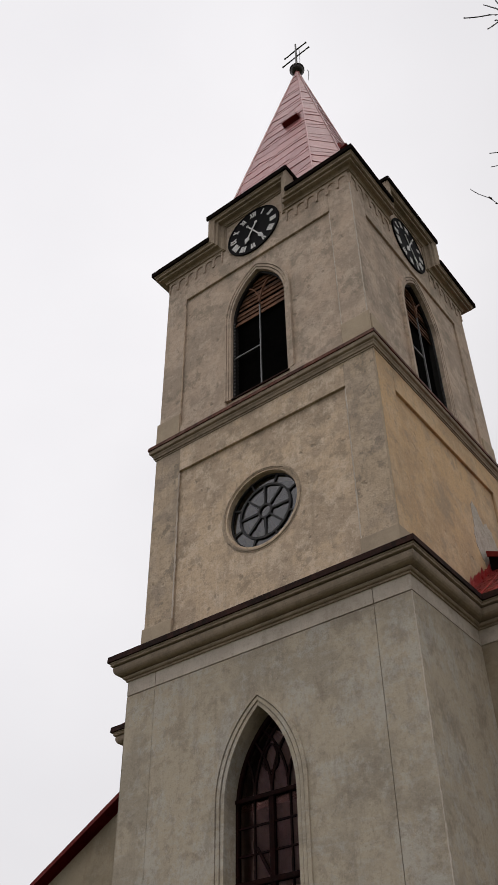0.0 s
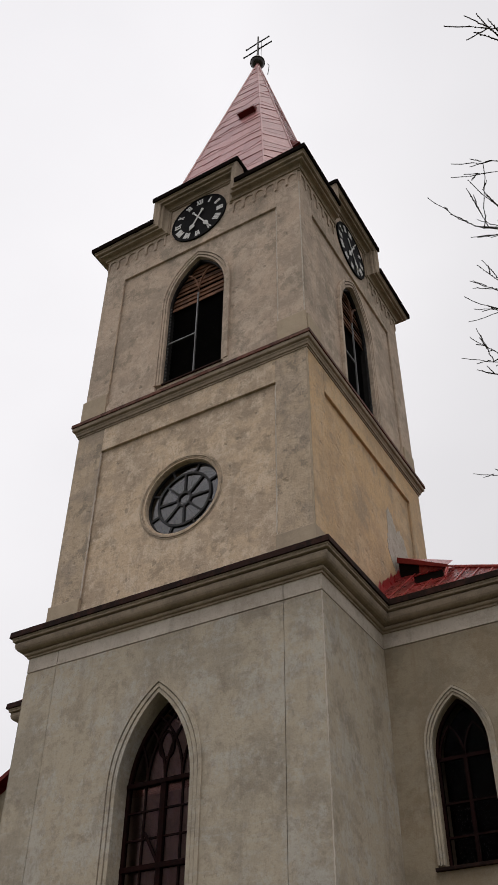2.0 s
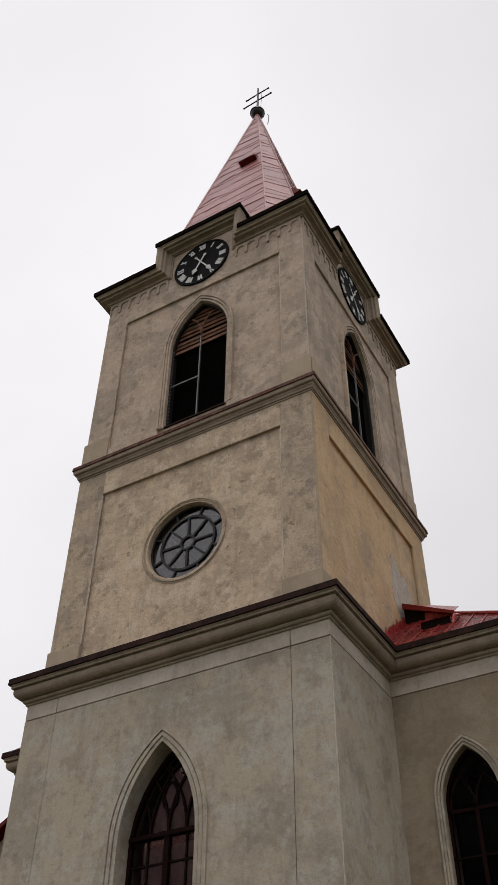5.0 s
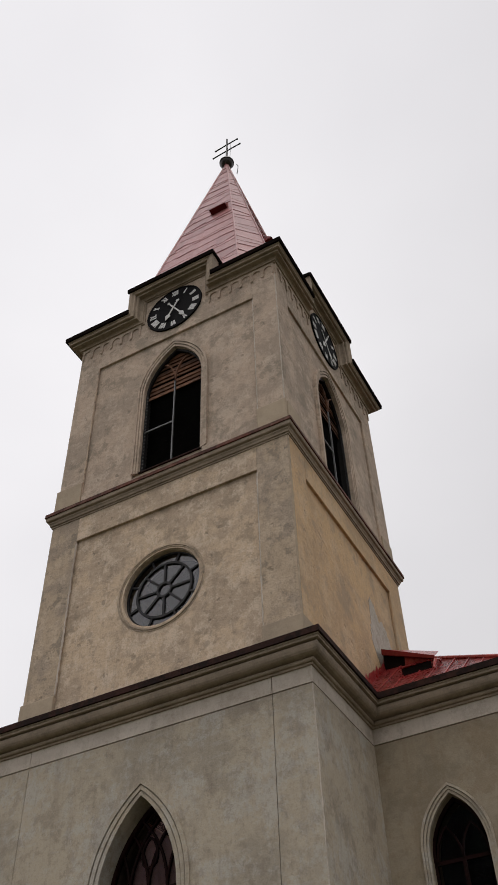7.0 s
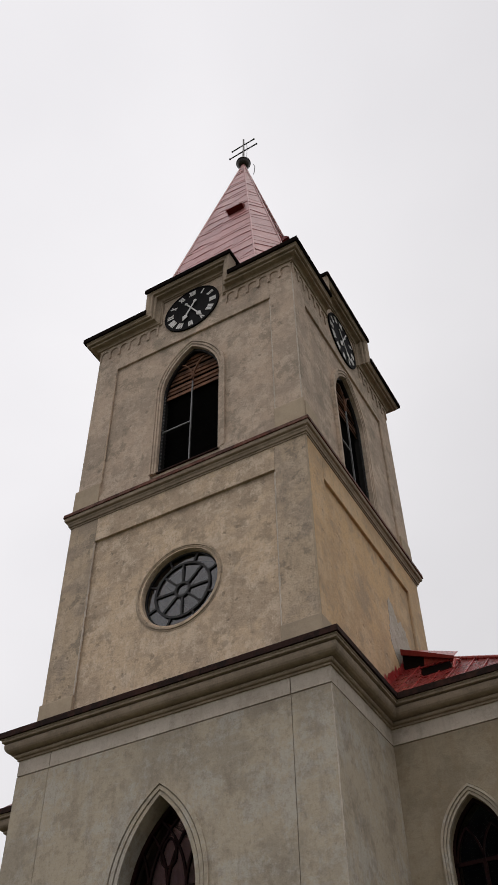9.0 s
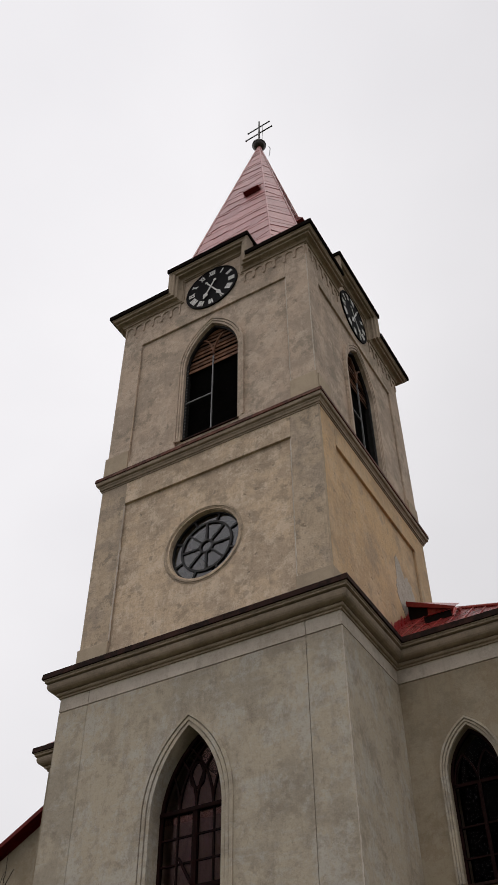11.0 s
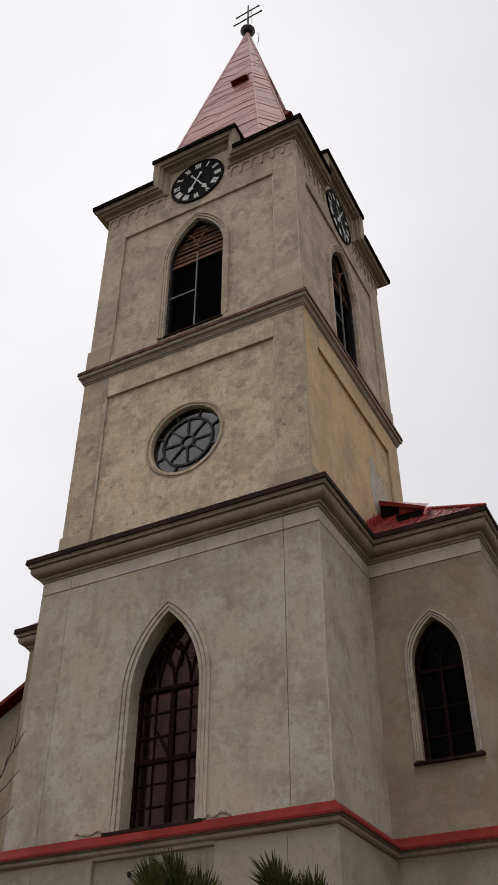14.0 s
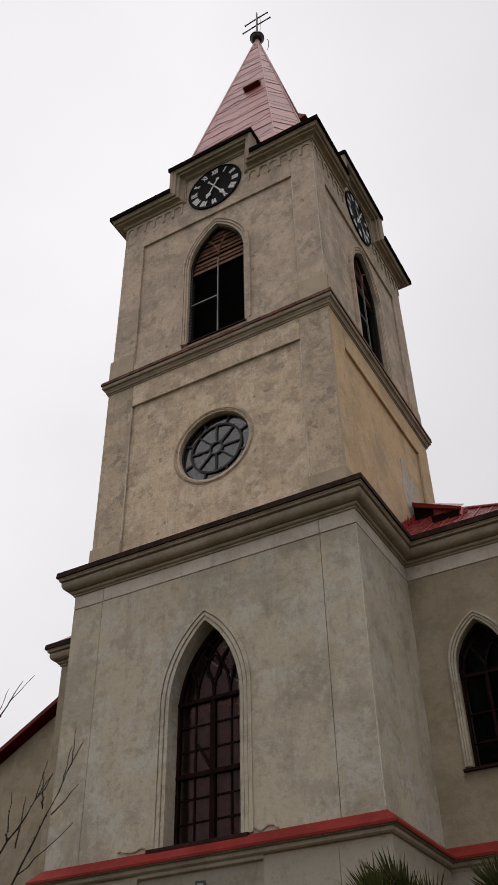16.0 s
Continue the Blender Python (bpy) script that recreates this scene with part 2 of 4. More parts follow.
WHITE_PLASTIC = material("yellowed_white_plastic", ((0.40, 0.36, 0.29), (0.34, 0.30, 0.24), (0.44, 0.40, 0.33)), 8.0, 0.45, bump=0.02)
BLACK_PLASTIC = material("black_powder_coat", ((0.015, 0.015, 0.017), (0.02, 0.02, 0.021), (0.025, 0.025, 0.026)), 8.0, 0.45, bump=0.03)
LEAF = material("dark_pine_needle", ((0.040, 0.042, 0.012), (0.014, 0.017, 0.005), (0.085, 0.080, 0.030)), 9.0, 0.8, bump=0.05, per_piece=0.3, gloss=0.04)
STEM = material("fibrous_brown_stem", ((0.12, 0.09, 0.06), (0.08, 0.06, 0.04), (0.16, 0.12, 0.08)), 6.0, 0.9, bump=0.4)
BARK = material("dark_twig_bark", ((0.036, 0.029, 0.024), (0.025, 0.020, 0.017), (0.055, 0.044, 0.036)), 8.0, 0.85, bump=0.3)
GROUND = material("winter_lawn", ((0.09, 0.095, 0.05), (0.11, 0.10, 0.06), (0.07, 0.08, 0.04)), 0.6, 0.95, bump=0.5, stain=(0.13, 0.11, 0.08), stain_amount=0.5)
PANE = glass_material("window_glass", (0.66, 0.56, 0.54), 1.46, (0.82, 0.54, 0.51))
DARK_PANE = glass_material("dark_window_glass", (0.35, 0.33, 0.33), 1.1, (0.8, 0.76, 0.76))
ROSE_PANE = glass_material("leaded_glass", (0.5, 0.52, 0.54), 1.95, (0.9, 0.89, 0.90))


# ---- mesh helpers ----
def mesh_object(name, bm, mat, smooth=False):
    me = bpy.data.meshes.new(name)
    bm.normal_update()
    bm.to_mesh(me)
    bm.free()
    me.materials.append(mat)
    if smooth:
        for p in me.polygons:
            p.use_smooth = True
    return new(name, me)


def part(name, bm, mat, parent, label="", smooth=False):
    ob = mesh_object(name, bm, mat, smooth)
    ob.parent = parent
    return tagged(ob, label) if label else ob


def piece(name, me, parent, m):
    """One more object on a shared mesh."""
    ob = new(name, me)
    ob.parent = parent
    ob.matrix_basis = m
    return ob


def shared(name, bm, mat, smooth=False):
    me = bpy.data.meshes.new(name)
    bm.normal_update()
    bm.to_mesh(me)
    bm.free()
    me.materials.append(mat)
    for p in me.polygons:
        p.use_smooth = smooth
    return me


def thing(name, label, category, m=None, group="", kind=""):
    ob = new(name)
    if m is not None:
        ob.matrix_basis = m
    return tagged(ob, label, category, group, kind)


def add_box(bm, x0, x1, y0, y1, z0, z1, bevel=0.0, m=None):
    vs = [bm.verts.new((x, y, z)) for z in (z0, z1) for y in (y0, y1) for x in (x0, x1)]
    fs = [bm.faces.new([vs[i] for i in q]) for q in ((0, 2, 3, 1), (4, 5, 7, 6), (0, 1, 5, 4), (2, 6, 7, 3), (0, 4, 6, 2), (1, 3, 7, 5))]
    if bevel:
        es = list({e for f in fs for e in f.edges})
        r = bmesh.ops.bevel(bm, geom=es, offset=bevel, segments=2, profile=0.6, affect="EDGES")
        vs = list({v for f in r["faces"] for v in f.verts} | {v for v in vs if v.is_valid})
    if m is not None:
        bmesh.ops.transform(bm, matrix=m, verts=[v for v in vs if v.is_valid])
    return bm


def box(x0, x1, y0, y1, z0, z1, bevel=0.0):
    return add_box(bmesh.new(), min(x0, x1), max(x0, x1), min(y0, y1), max(y0, y1), min(z0, z1), max(z0, z1), bevel)


def side(k):
    """Turns the front (facing -y) to side k: 0 front, 1 right (+x), 2 back, 3 left."""
    return Matrix.Rotation(radians(90 * k), 4, "Z")


def turned(bm, m):
    bmesh.ops.transform(bm, matrix=m, verts=bm.verts)
    return bm


def sweep(profile, path, closed=False):
    """Carries a profile of (outward, z) along a path of (x, y), mitred; the outward side lies to the right of the path."""
    bm = bmesh.new()
    n = len(path)
    rings = []
    for i, p in enumerate(path):
        p = Vector(p)
        a = (p - Vector(path[i - 1])).normalized() if closed or i else None
        b = (Vector(path[(i + 1) % n]) - p).normalized() if closed or i < n - 1 else None
        na = Vector((a.y, -a.x)) if a else None
        nb = Vector((b.y, -b.x)) if b else None
        if na is None or nb is None:
            d = na or nb
        else:
            d = (na + nb) / (1 + na.dot(nb))
        rings.append([bm.verts.new((p.x + d.x * o, p.y + d.y * o, z)) for o, z in profile])
    m = len(profile)
    for i in range(n if closed else n - 1):
        r, s = rings[i], rings[(i + 1) % n]
        for j in range(m):
            k = (j + 1) % m
            bm.faces.new((r[j], s[j], s[k], r[k]))
    if not closed:
        bm.faces.new(rings[0][::-1])
        bm.faces.new(rings[-1])
    bmesh.ops.recalc_face_normals(bm, faces=bm.faces)
    return bm


def arch(h, z0, zs, za, n=14):
    """The outline of a pointed opening, from the lower left corner over the tip to the lower right one."""
    r = (h * h + (za - zs) ** 2) / (2 * h)
    top = math.asin((za - zs) / r)
    left = [(r - h - r * math.cos(top * i / n), zs + r * math.sin(top * i / n)) for i in range(n + 1)]
    return [(-h, z0)] + left + [(-x, z) for x, z in left[-2::-1]] + [(h, z0)]


def circle(r, zc, n=48):
    return [(r * math.sin(2 * math.pi * i / n), zc + r * math.cos(2 * math.pi * i / n)) for i in range(n)]


def slab(outer, hole, d0, d1, bevel=0.0):
    """A slab in the plane of the front, from outward distance d0 (back) to d1 (face), with an outline and perhaps a hole."""
    bm = bmesh.new()
    loops = [outer] + ([hole] if hole else [])
    ends = []
    for d in (d1, d0):
        es, vl = [], []
        for lp in loops:
            vs = [bm.verts.new((x, -d, z)) for x, z in lp]
            es += [bm.edges.new((vs[i], vs[(i + 1) % len(vs)])) for i in range(len(vs))]
            vl.append(vs)
        bmesh.ops.triangle_fill(bm, use_beauty=True, use_dissolve=False, edges=es)
        ends.append(vl)
    for a, b in zip(*ends):
        for i in range(len(a)):
            j = (i + 1) % len(a)
            bm.faces.new((a[i], a[j], b[j], b[i]))
    bmesh.ops.recalc_face_normals(bm, faces=bm.faces)
    return bm


def rect(x0, x1, z0, z1):
    return [(x0, z0), (x0, z1), (x1, z1), (x1, z0)]


def band(loop_a, loop_b, d0, d1, closed=True):
    """A flat ring between two outlines of the same length, d0 to d1 outward."""
    bm = bmesh.new()
    grid = [[bm.verts.new((x, -d, z)) for x, z in lp] for lp, d in ((loop_a, d0), (loop_a, d1), (loop_b, d1), (loop_b, d0))]
    n = len(loop_a)
    for i in range(n if closed else n - 1):
        j = (i + 1) % n
        for a in range(4):
            b = (a + 1) % 4
            bm.faces.new((grid[a][i], grid[a][j], grid[b][j], grid[b][i]))
    if not closed:
        bm.faces.new([g[0] for g in grid])
        bm.faces.new([g[-1] for g in grid][::-1])
    bmesh.ops.recalc_face_normals(bm, faces=bm.faces)
    return bm


def add_bar(bm, p, q, w, d, ya):
    """A straight bar in the plane of the front, from p to q (x, z), w wide, from outward ya to ya + d."""
    p, q = Vector(p), Vector(q)
    t = (q - p).normalized()
    nrm = Vector((-t.y, t.x)) * w / 2
    c = [p - nrm, p + nrm, q + nrm, q - nrm]
    f = [bm.verts.new((v.x, -(ya + d), v.y)) for v in c]
    b = [bm.verts.new((v.x, -ya, v.y)) for v in c]
    bm.faces.new(f)
    bm.faces.new(b[::-1])
    for i in range(4):
        j = (i + 1) % 4
        bm.faces.new((f[i], b[i], b[j], f[j]))
    bmesh.ops.recalc_face_normals(bm, faces=bm.faces)


def add_strip(bm, pts, w, d, ya):
    """A bent bar along points (x, z) in the plane of the front."""
    pv = [Vector(p) for p in pts]
    rows = []
    for i, p in enumerate(pv):
        t = (pv[min(i + 1, len(pv) - 1)] - pv[max(i - 1, 0)]).normalized()
        nrm = Vector((-t.y, t.x)) * w / 2
        rows.append([bm.verts.new((v.x, -y, v.y)) for v, y in ((p - nrm, ya + d), (p + nrm, ya + d), (p + nrm, ya), (p - nrm, ya))])
    for r, s in zip(rows, rows[1:]):
        for a in range(4):
            b = (a + 1) % 4
            bm.faces.new((r[a], s[a], s[b], r[b]))
    bm.faces.new(rows[0][::-1])
    bm.faces.new(rows[-1])
    bmesh.ops.recalc_face_normals(bm, faces=bm.faces)


def add_tube(bm, pts, radii, n=6):
    rows = []
    for i, p in enumerate(pts):
        t = (Vector(pts[min(i + 1, len(pts) - 1)]) - Vector(pts[max(i - 1, 0)])).normalized()
        u = t.orthogonal().normalized()
        v = t.cross(u)
        rows.append([bm.verts.new(Vector(p) + radii[i] * (u * math.cos(2 * math.pi * k / n) + v * math.sin(2 * math.pi * k / n))) for k in range(n)])
    for r, s in zip(rows, rows[1:]):
        best = min(range(n), key=lambda o: (r[0].co - s[o].co).length)
        for k in range(n):
            bm.faces.new((r[k], r[(k + 1) % n], s[(k + 1 + best) % n], s[(k + best) % n]))
    bm.faces.new(rows[0][::-1])
    bm.faces.new(rows[-1])
    return bm


# ---- ground ----
GZ = -0.8                               # the lawn lies lower than the church floor
bm = bmesh.new()
bmesh.ops.create_grid(bm, x_segments=60, y_segments=60, size=1500)
for v in bm.verts:
    r = v.co.xy.length
    v.co.z = GZ if r < 60 else GZ + noise.noise(v.co * 0.004) * min((r - 60) * 0.02, 6)
tagged(mesh_object("ground", bm, GROUND), "winter lawn with bare brown patches round the church", "ground", kind="structure")

# ---- church tower ----
HL, HM, HB = 3.44, 3.26, 3.24           # half widths of the three storeys
tower = thing("church_tower", "square plastered church tower with pointed windows and moulded cornices", "church tower")


def square(h):
    return [(-h, -h), (h, -h), (h, h), (-h, h)]


def tower_part(name, bm, mat, label="", k=0):
    return part(name, turned(bm, side(k)) if k else bm, mat, tower, label)


# storey under the red ledge, with a shallow recessed panel in front
HG = 3.52
tower_part("base_wall", sweep([(0, GZ), (0, 4.303), (-0.6, 4.303), (-0.6, GZ)], square(HG - 0.07), True), BASE)
for x0, x1 in ((-HG, -2.61), (2.61, HG)):
    tower_part("base_facing", box(x0, x1, -HG, -HG + 0.07, GZ, 4.231, 0.006), BASE)
tower_part("base_facing", box(-2.603, -1.25, -HG, -HG + 0.07, GZ, 4.231, 0.006), BASE)
tower_part("base_facing", box(1.25, 2.603, -HG, -HG + 0.07, GZ, 4.231, 0.006), BASE)
tower_part("base_facing", box(-1.25, 1.25, -HG, -HG + 0.07, 4.33, 4.231), BASE)
tower_part("base_facing", box(HG - 0.07, HG, -HG + 0.072, -0.8, GZ, 4.231, 0.006), BASE)

# lower storey: core walls, then facing slabs parted by thin joints
LW = dict(h=0.80, z0=4.609, zs=7.192, za=8.9)
hole = arch(**LW)
tower_part("front_wall", slab(rect(-HL + 0.03, HL - 0.03, 4.303, 10.62), hole, HL - 0.6, HL - 0.03), LOWER)
for k in (1, 2, 3):
    e = 0.03 if k == 2 else 0.602
    tower_part("side_wall", box(-HL + e, HL - e, -HL + 0.03, -HL + 0.6, 4.303, 10.62), LOWER, k=k)
JZ, JX, G = 10.07, 2.65, 0.012
tower_part("wall_facing", slab(rect(-JX + 0.007, JX - 0.005, 4.405, JZ - G), arch(1.03, 4.466, 7.296, 9.116), HL - 0.03, HL), LOWER)
for s in (-1, 1):
    tower_part("wall_facing", box(s * (JX + 0.005), s * HL, -HL, -HL + 0.03, 4.405, JZ - G, 0.007), LOWER)
    tower_part("frieze_facing", box(s * (JX + 0.005), s * HL, -HL, -HL + 0.03, JZ + G, 10.537, 0.005), FRIEZE)
tower_part("frieze_facing", box(-JX + G, JX - G, -HL, -HL + 0.03, JZ + G, 10.537, 0.005), FRIEZE)
for k in (1, 3):
    tower_part("wall_facing", box(-HL + 0.032, HL, -HL, -HL + 0.03, 4.405, JZ - G, 0.007), LOWER, k=k)
    tower_part("frieze_facing", box(-HL + 0.032, HL, -HL, -HL + 0.03, JZ + G, 10.537, 0.005), FRIEZE, k=k)

# ledge with red sheet, and the moulding under it; both run on round the right bay
BX, BY = 5.96, -0.77                    # outer corner of the bay beside the tower
ledge_path = [(-HL, 2.0), (-HL, -HL), (HL, -HL), (HL, BY), (BX, BY), (BX, 24.0)]
ledge = [(-0.05, 4.651), (0.02, 4.64), (0.215, 4.436), (0.215, 4.39), (0.20, 4.39), (0.19, 4.42), (-0.05, 4.507)]
moulding = [(-0.05, 4.43), (0.17, 4.415), (0.17, 4.375), (0.12, 4.37), (0.12, 4.345), (0.15, 4.34), (0.14, 4.30), (0.10, 4.275), (0.055, 4.27), (0.055, 4.245), (0.085, 4.24),
            (0.08, 4.21), (0.0, 4.185), (-0.05, 4.185)]
tower_part("ledge_sheet", sweep(ledge, ledge_path), RED, "glossy red painted sheet-metal ledge")
tower_part("ledge_moulding", sweep(moulding, ledge_path), MOULDING)

# main cornice
def cornice(z, out, height):
    """A cyma profile with fillets, height tall below z, reaching out."""
    shape = [(0.0, 1.0), (0.10, 1.0), (0.12, 0.965), (0.10, 0.93), (0.10, 0.905), (0.22, 0.895), (0.27, 0.86), (0.29, 0.81), (0.27, 0.765), (0.20, 0.75), (0.20, 0.725),
             (0.50, 0.71), (0.64, 0.665), (0.73, 0.59), (0.78, 0.49), (0.79, 0.38), (0.77, 0.33), (0.66, 0.32), (0.66, 0.28), (0.92, 0.265), (0.93, 0.17), (0.97, 0.16),
             (0.99, 0.10), (0.99, 0.0), (0.0, 0.0)]
    return [(o * out - (0.05 if o == 0 else 0), z - h * height) for o, h in shape]


corn_path = [(-BX, 10.0), (-BX, BY), (-HL, BY), (-HL, -HL), (HL, -HL), (HL, BY), (BX, BY), (BX, 24.0)]
tower_part("main_cornice", sweep(cornice(10.859, 0.31, 0.46), corn_path), MOULDING)
tower_part("cornice_sheet", sweep([(-0.3, 11.09), (0.335, 10.945), (0.345, 10.815), (0.305, 10.813), (-0.3, 10.98)], corn_path), BROWN_SHEET, "thin dark sheet-metal cover on the cornice")

# middle storey with recessed panels and a round window
RC, RR = 13.58, 0.965
MR = 0.07
tower_part("front_wall", slab(rect(-HM + MR, HM - MR, 10.828, 16.779), circle(RR, RC), HM - 0.6, HM - MR), MIDDLE)
for k in (1, 2, 3):
    e = MR if k == 2 else 0.602
    tower_part("side_wall", box(-HM + e, HM - e, -HM + MR, -HM + 0.6, 10.828, 16.779), MIDDLE_SIDE if k == 1 else MIDDLE, k=k)
PX, PZ = 2.44, 15.79
for k in (0, 1, 3):
    e = 0.0 if k == 0 else MR + 0.002
    for s in (-1, 1):
        near_edge = HM - (e if s < 0 or k == 3 else 0)
        pil = MIDDLE_SIDE if k == 1 and s > 0 else (PILASTER if k != 1 else MIDDLE_SIDE)
        tower_part("pilaster", box(s * PX, s * near_edge, -HM, -HM + MR, 10.93, 16.575, 0.018), pil, k=k)
        if k != 1:
            tower_part("pilaster_plinth", box(s * (PX - 0.01), s * (HM + 0.03), -HM - 0.045, -HM, 10.93, 11.65, 0.018), PLINTH, k=k)
    tower_part("panel_head", box(-PX, PX, -HM, -HM + MR, PZ, 16.575, 0.006), MIDDLE_SIDE if k == 1 else MIDDLE, k=k)
tower_part("pilaster_plinth", box(HM, HM + 0.028, -HM, -PX, 10.93, 11.65, 0.008), PLINTH)

# belt course
tower_part("belt_course", sweep([(-0.05, 16.50), (0.022, 16.50), (0.022, 16.545), (0.05, 16.55), (0.06, 16.60), (0.085, 16.635), (0.085, 16.66), (0.07, 16.668),
                                 (0.13, 16.69), (0.14, 16.72), (0.14, 16.80), (-0.05, 16.81)], square(HM), True), MOULDING)
tower_part("belt_sheet", sweep([(-0.2, 17.01), (0.16, 16.905), (0.168, 16.80), (0.135, 16.798), (-0.2, 16.9)], square(HM), True), RUST_SHEET, "rusty brown sheet-metal cover on the belt course")

# belfry storey with open pointed windows
OPEN_X = (0.05, -0.05)                  # the openings stand a little off the middle
BW = dict(h=0.90, z0=17.33, zs=20.16, za=21.74)
BR = 0.065
for k in range(4):
    bm = slab(rect(-HB + (BR if k % 2 == 0 else 0.6), HB - (BR if k % 2 == 0 else 0.6), 16.88, 23.657), [(x + OPEN_X[k], z) for x, z in arch(**BW)], HB - 0.6, HB - BR) if k < 2 else \
        box(-HB + (BR if k == 2 else 0.6), HB - (BR if k == 2 else 0.6), -HB + BR, -HB + 0.6, 16.88, 23.657)
    tower_part("belfry_wall", bm, BELFRY, k=k)
QX, QZ = 2.52, 22.29
for k in (0, 1, 3):
    e = 0.0 if k == 0 else BR + 0.002
    for s in (-1, 1):
        near_edge = HB - (e if s < 0 or k == 3 else 0)
        tower_part("pilaster", box(s * QX, s * near_edge, -HB, -HB + BR, 16.93, 23.558, 0.018), BELFRY, k=k)
        tower_part("pilaster_plinth", box(s * (QX - 0.01), s * (HB + 0.05 - (e + 0.052 if k else 0)), -HB - 0.05, -HB, 16.93, 17.717, 0.02), PLINTH, k=k)
    tower_part("panel_head", box(-QX, QX, -HB, -HB + BR, QZ, 23.558, 0.006), BELFRY, k=k)
    for s in (-1, 1):
        tower_part("panel_sill", box(s * 1.0, s * (QX - 0.012), -HB - 0.01, -HB + BR, 16.93, 17.32, 0.008), BELFRY, k=k)

# blind arcade under the top cornice: a raised frieze cut into small round arches
AW, AR = 0.345, 0.128
unit = [(-AW / 2, 0.30), (-AW / 2, -0.16), (-AW / 2 + 0.018, -0.21), (-AR, -0.17)]
unit += [(-AR * math.cos(math.pi * i / 10), 0.06 + AR * math.sin(math.pi * i / 10)) for i in range(11)]
unit += [(AR, -0.17), (AW / 2 - 0.018, -0.21), (AW / 2, -0.16), (AW / 2, 0.30)]
ARCHLET = shared("arcade_arch", slab(unit, None, 0.0, 0.035), BELFRY)
for k in (0, 1):
    for s in (-1, 1):
        for i in range(6):
            piece("arcade_arch", ARCHLET, tower, side(k) @ Matrix.Translation((s * (1.32 + AW * i), -HB, 23.178)))


def worn_edge(k, x, z0, z1, d, seed, mat, wide=0.03):
    """A crumbling bead of lighter plaster along an upright edge."""
    rng = random.Random(seed)
    bm = bmesh.new()
    z = z0
    rings = []
    while z < z1:
        w0, w1, o = wide * rng.uniform(0.2, 0.9), wide * rng.uniform(0.2, 1.0), rng.uniform(0.002, 0.014)
        rings.append([bm.verts.new((x + dx, -d - dy, z)) for dx, dy in ((-w0, -0.01), (-w0 * 0.6, o), (w1 * 0.6, o), (w1, -0.01))])
        z += rng.uniform(0.03, 0.12)
    for a, b in zip(rings, rings[1:]):
        for j in range(3):
            bm.faces.new((a[j], a[j + 1], b[j + 1], b[j]))
    tower_part("worn_edge", bm, mat, k=k)


worn_edge(0, QX, 17.737, 22.251, HB, 1, FRIEZE)
worn_edge(0, -QX, 17.737, 22.251, HB, 2, PILASTER)
worn_edge(0, PX, 11.67, 15.76, HM, 3, FRIEZE)
worn_edge(0, -PX, 11.67, 15.76, HM, 4, FRIEZE, 0.035)
worn_edge(0, HM - 0.012, 11.67, 16.514, HM, 5, PLINTH, 0.028)
worn_edge(0, HB - 0.012, 17.737, 22.956, HB, 6, FRIEZE, 0.025)
worn_edge(0, HL - 0.012, 4.714, 10.049, HL, 7, FRIEZE, 0.02)

# top cornice, stepped up over the clocks
Z_IN, Z_UP, U_IN = 23.43, 24.486, 1.03   # inner line of the moulding: along the eaves, over the clock, beside it


def stepped(profile, path, k, name, mat, label="", corner=(True, True)):
    """Carries a profile of (away, out) along a path of (u, z) on one face of the tower; the ends are mitred round the corner."""
    bm = bmesh.new()
    rings = []
    pv = [Vector(p) for p in path]
    for i, p in enumerate(pv):
        a = (p - pv[i - 1]).normalized() if i else None
        c = (pv[i + 1] - p).normalized() if i < len(pv) - 1 else None
        na = Vector((-a.y, a.x)) if a else None
        nc = Vector((-c.y, c.x)) if c else None
        d = (na + nc) / (1 + na.dot(nc)) if na and nc else (na or nc)
        ring = []
        for away, out in profile:
            u, z = p + d * away
            if i == 0 and corner[0]:
                u -= out
            if i == len(pv) - 1 and corner[1]:
                u += out
            ring.append(bm.verts.new((u, -HB - out, z)))
        rings.append(ring)
    n = len(profile)
    for r, s in zip(rings, rings[1:]):
        for j in range(n):
            q = (j + 1) % n
            bm.faces.new((r[j], s[j], s[q], r[q]))
    bm.faces.new(rings[0])
    bm.faces.new(rings[-1][::-1])
    bmesh.ops.recalc_face_normals(bm, faces=bm.faces)
    tower_part(name, bm, mat, label, k)


step_profile = [(0.0, -0.03), (0.0, 0.035), (0.035, 0.04), (0.04, 0.075), (0.09, 0.08), (0.135, 0.105), (0.155, 0.15), (0.155, 0.185), (0.14, 0.195), (0.15, 0.235),
                (0.225, 0.24), (0.23, 0.27), (0.215, 0.275), (0.225, 0.315), (0.30, 0.32), (0.335, 0.355), (0.41, 0.36), (0.41, -0.03)]
cap_profile = [(0.345, 0.352), (0.345, 0.41), (0.50, 0.415), (0.535, 0.36), (0.57, -0.9), (0.42, -0.9), (0.415, 0.352)]
for k in range(4):
    if k in (0, 1):
        stepped(step_profile, [(-HB, Z_IN), (-U_IN, Z_IN), (-U_IN, Z_UP), (U_IN, Z_UP), (U_IN, Z_IN), (HB, Z_IN)], k, "top_cornice", MOULDING)
        stepped(cap_profile, [(-HB, Z_IN), (-U_IN - 0.37, Z_IN)], k, "eaves_sheet", DARK_SHEET, "black painted sheet-metal eaves edge", (True, False))
        stepped(cap_profile, [(U_IN + 0.37, Z_IN), (HB, Z_IN)], k, "eaves_sheet", DARK_SHEET, "black painted sheet-metal eaves edge", (False, True))
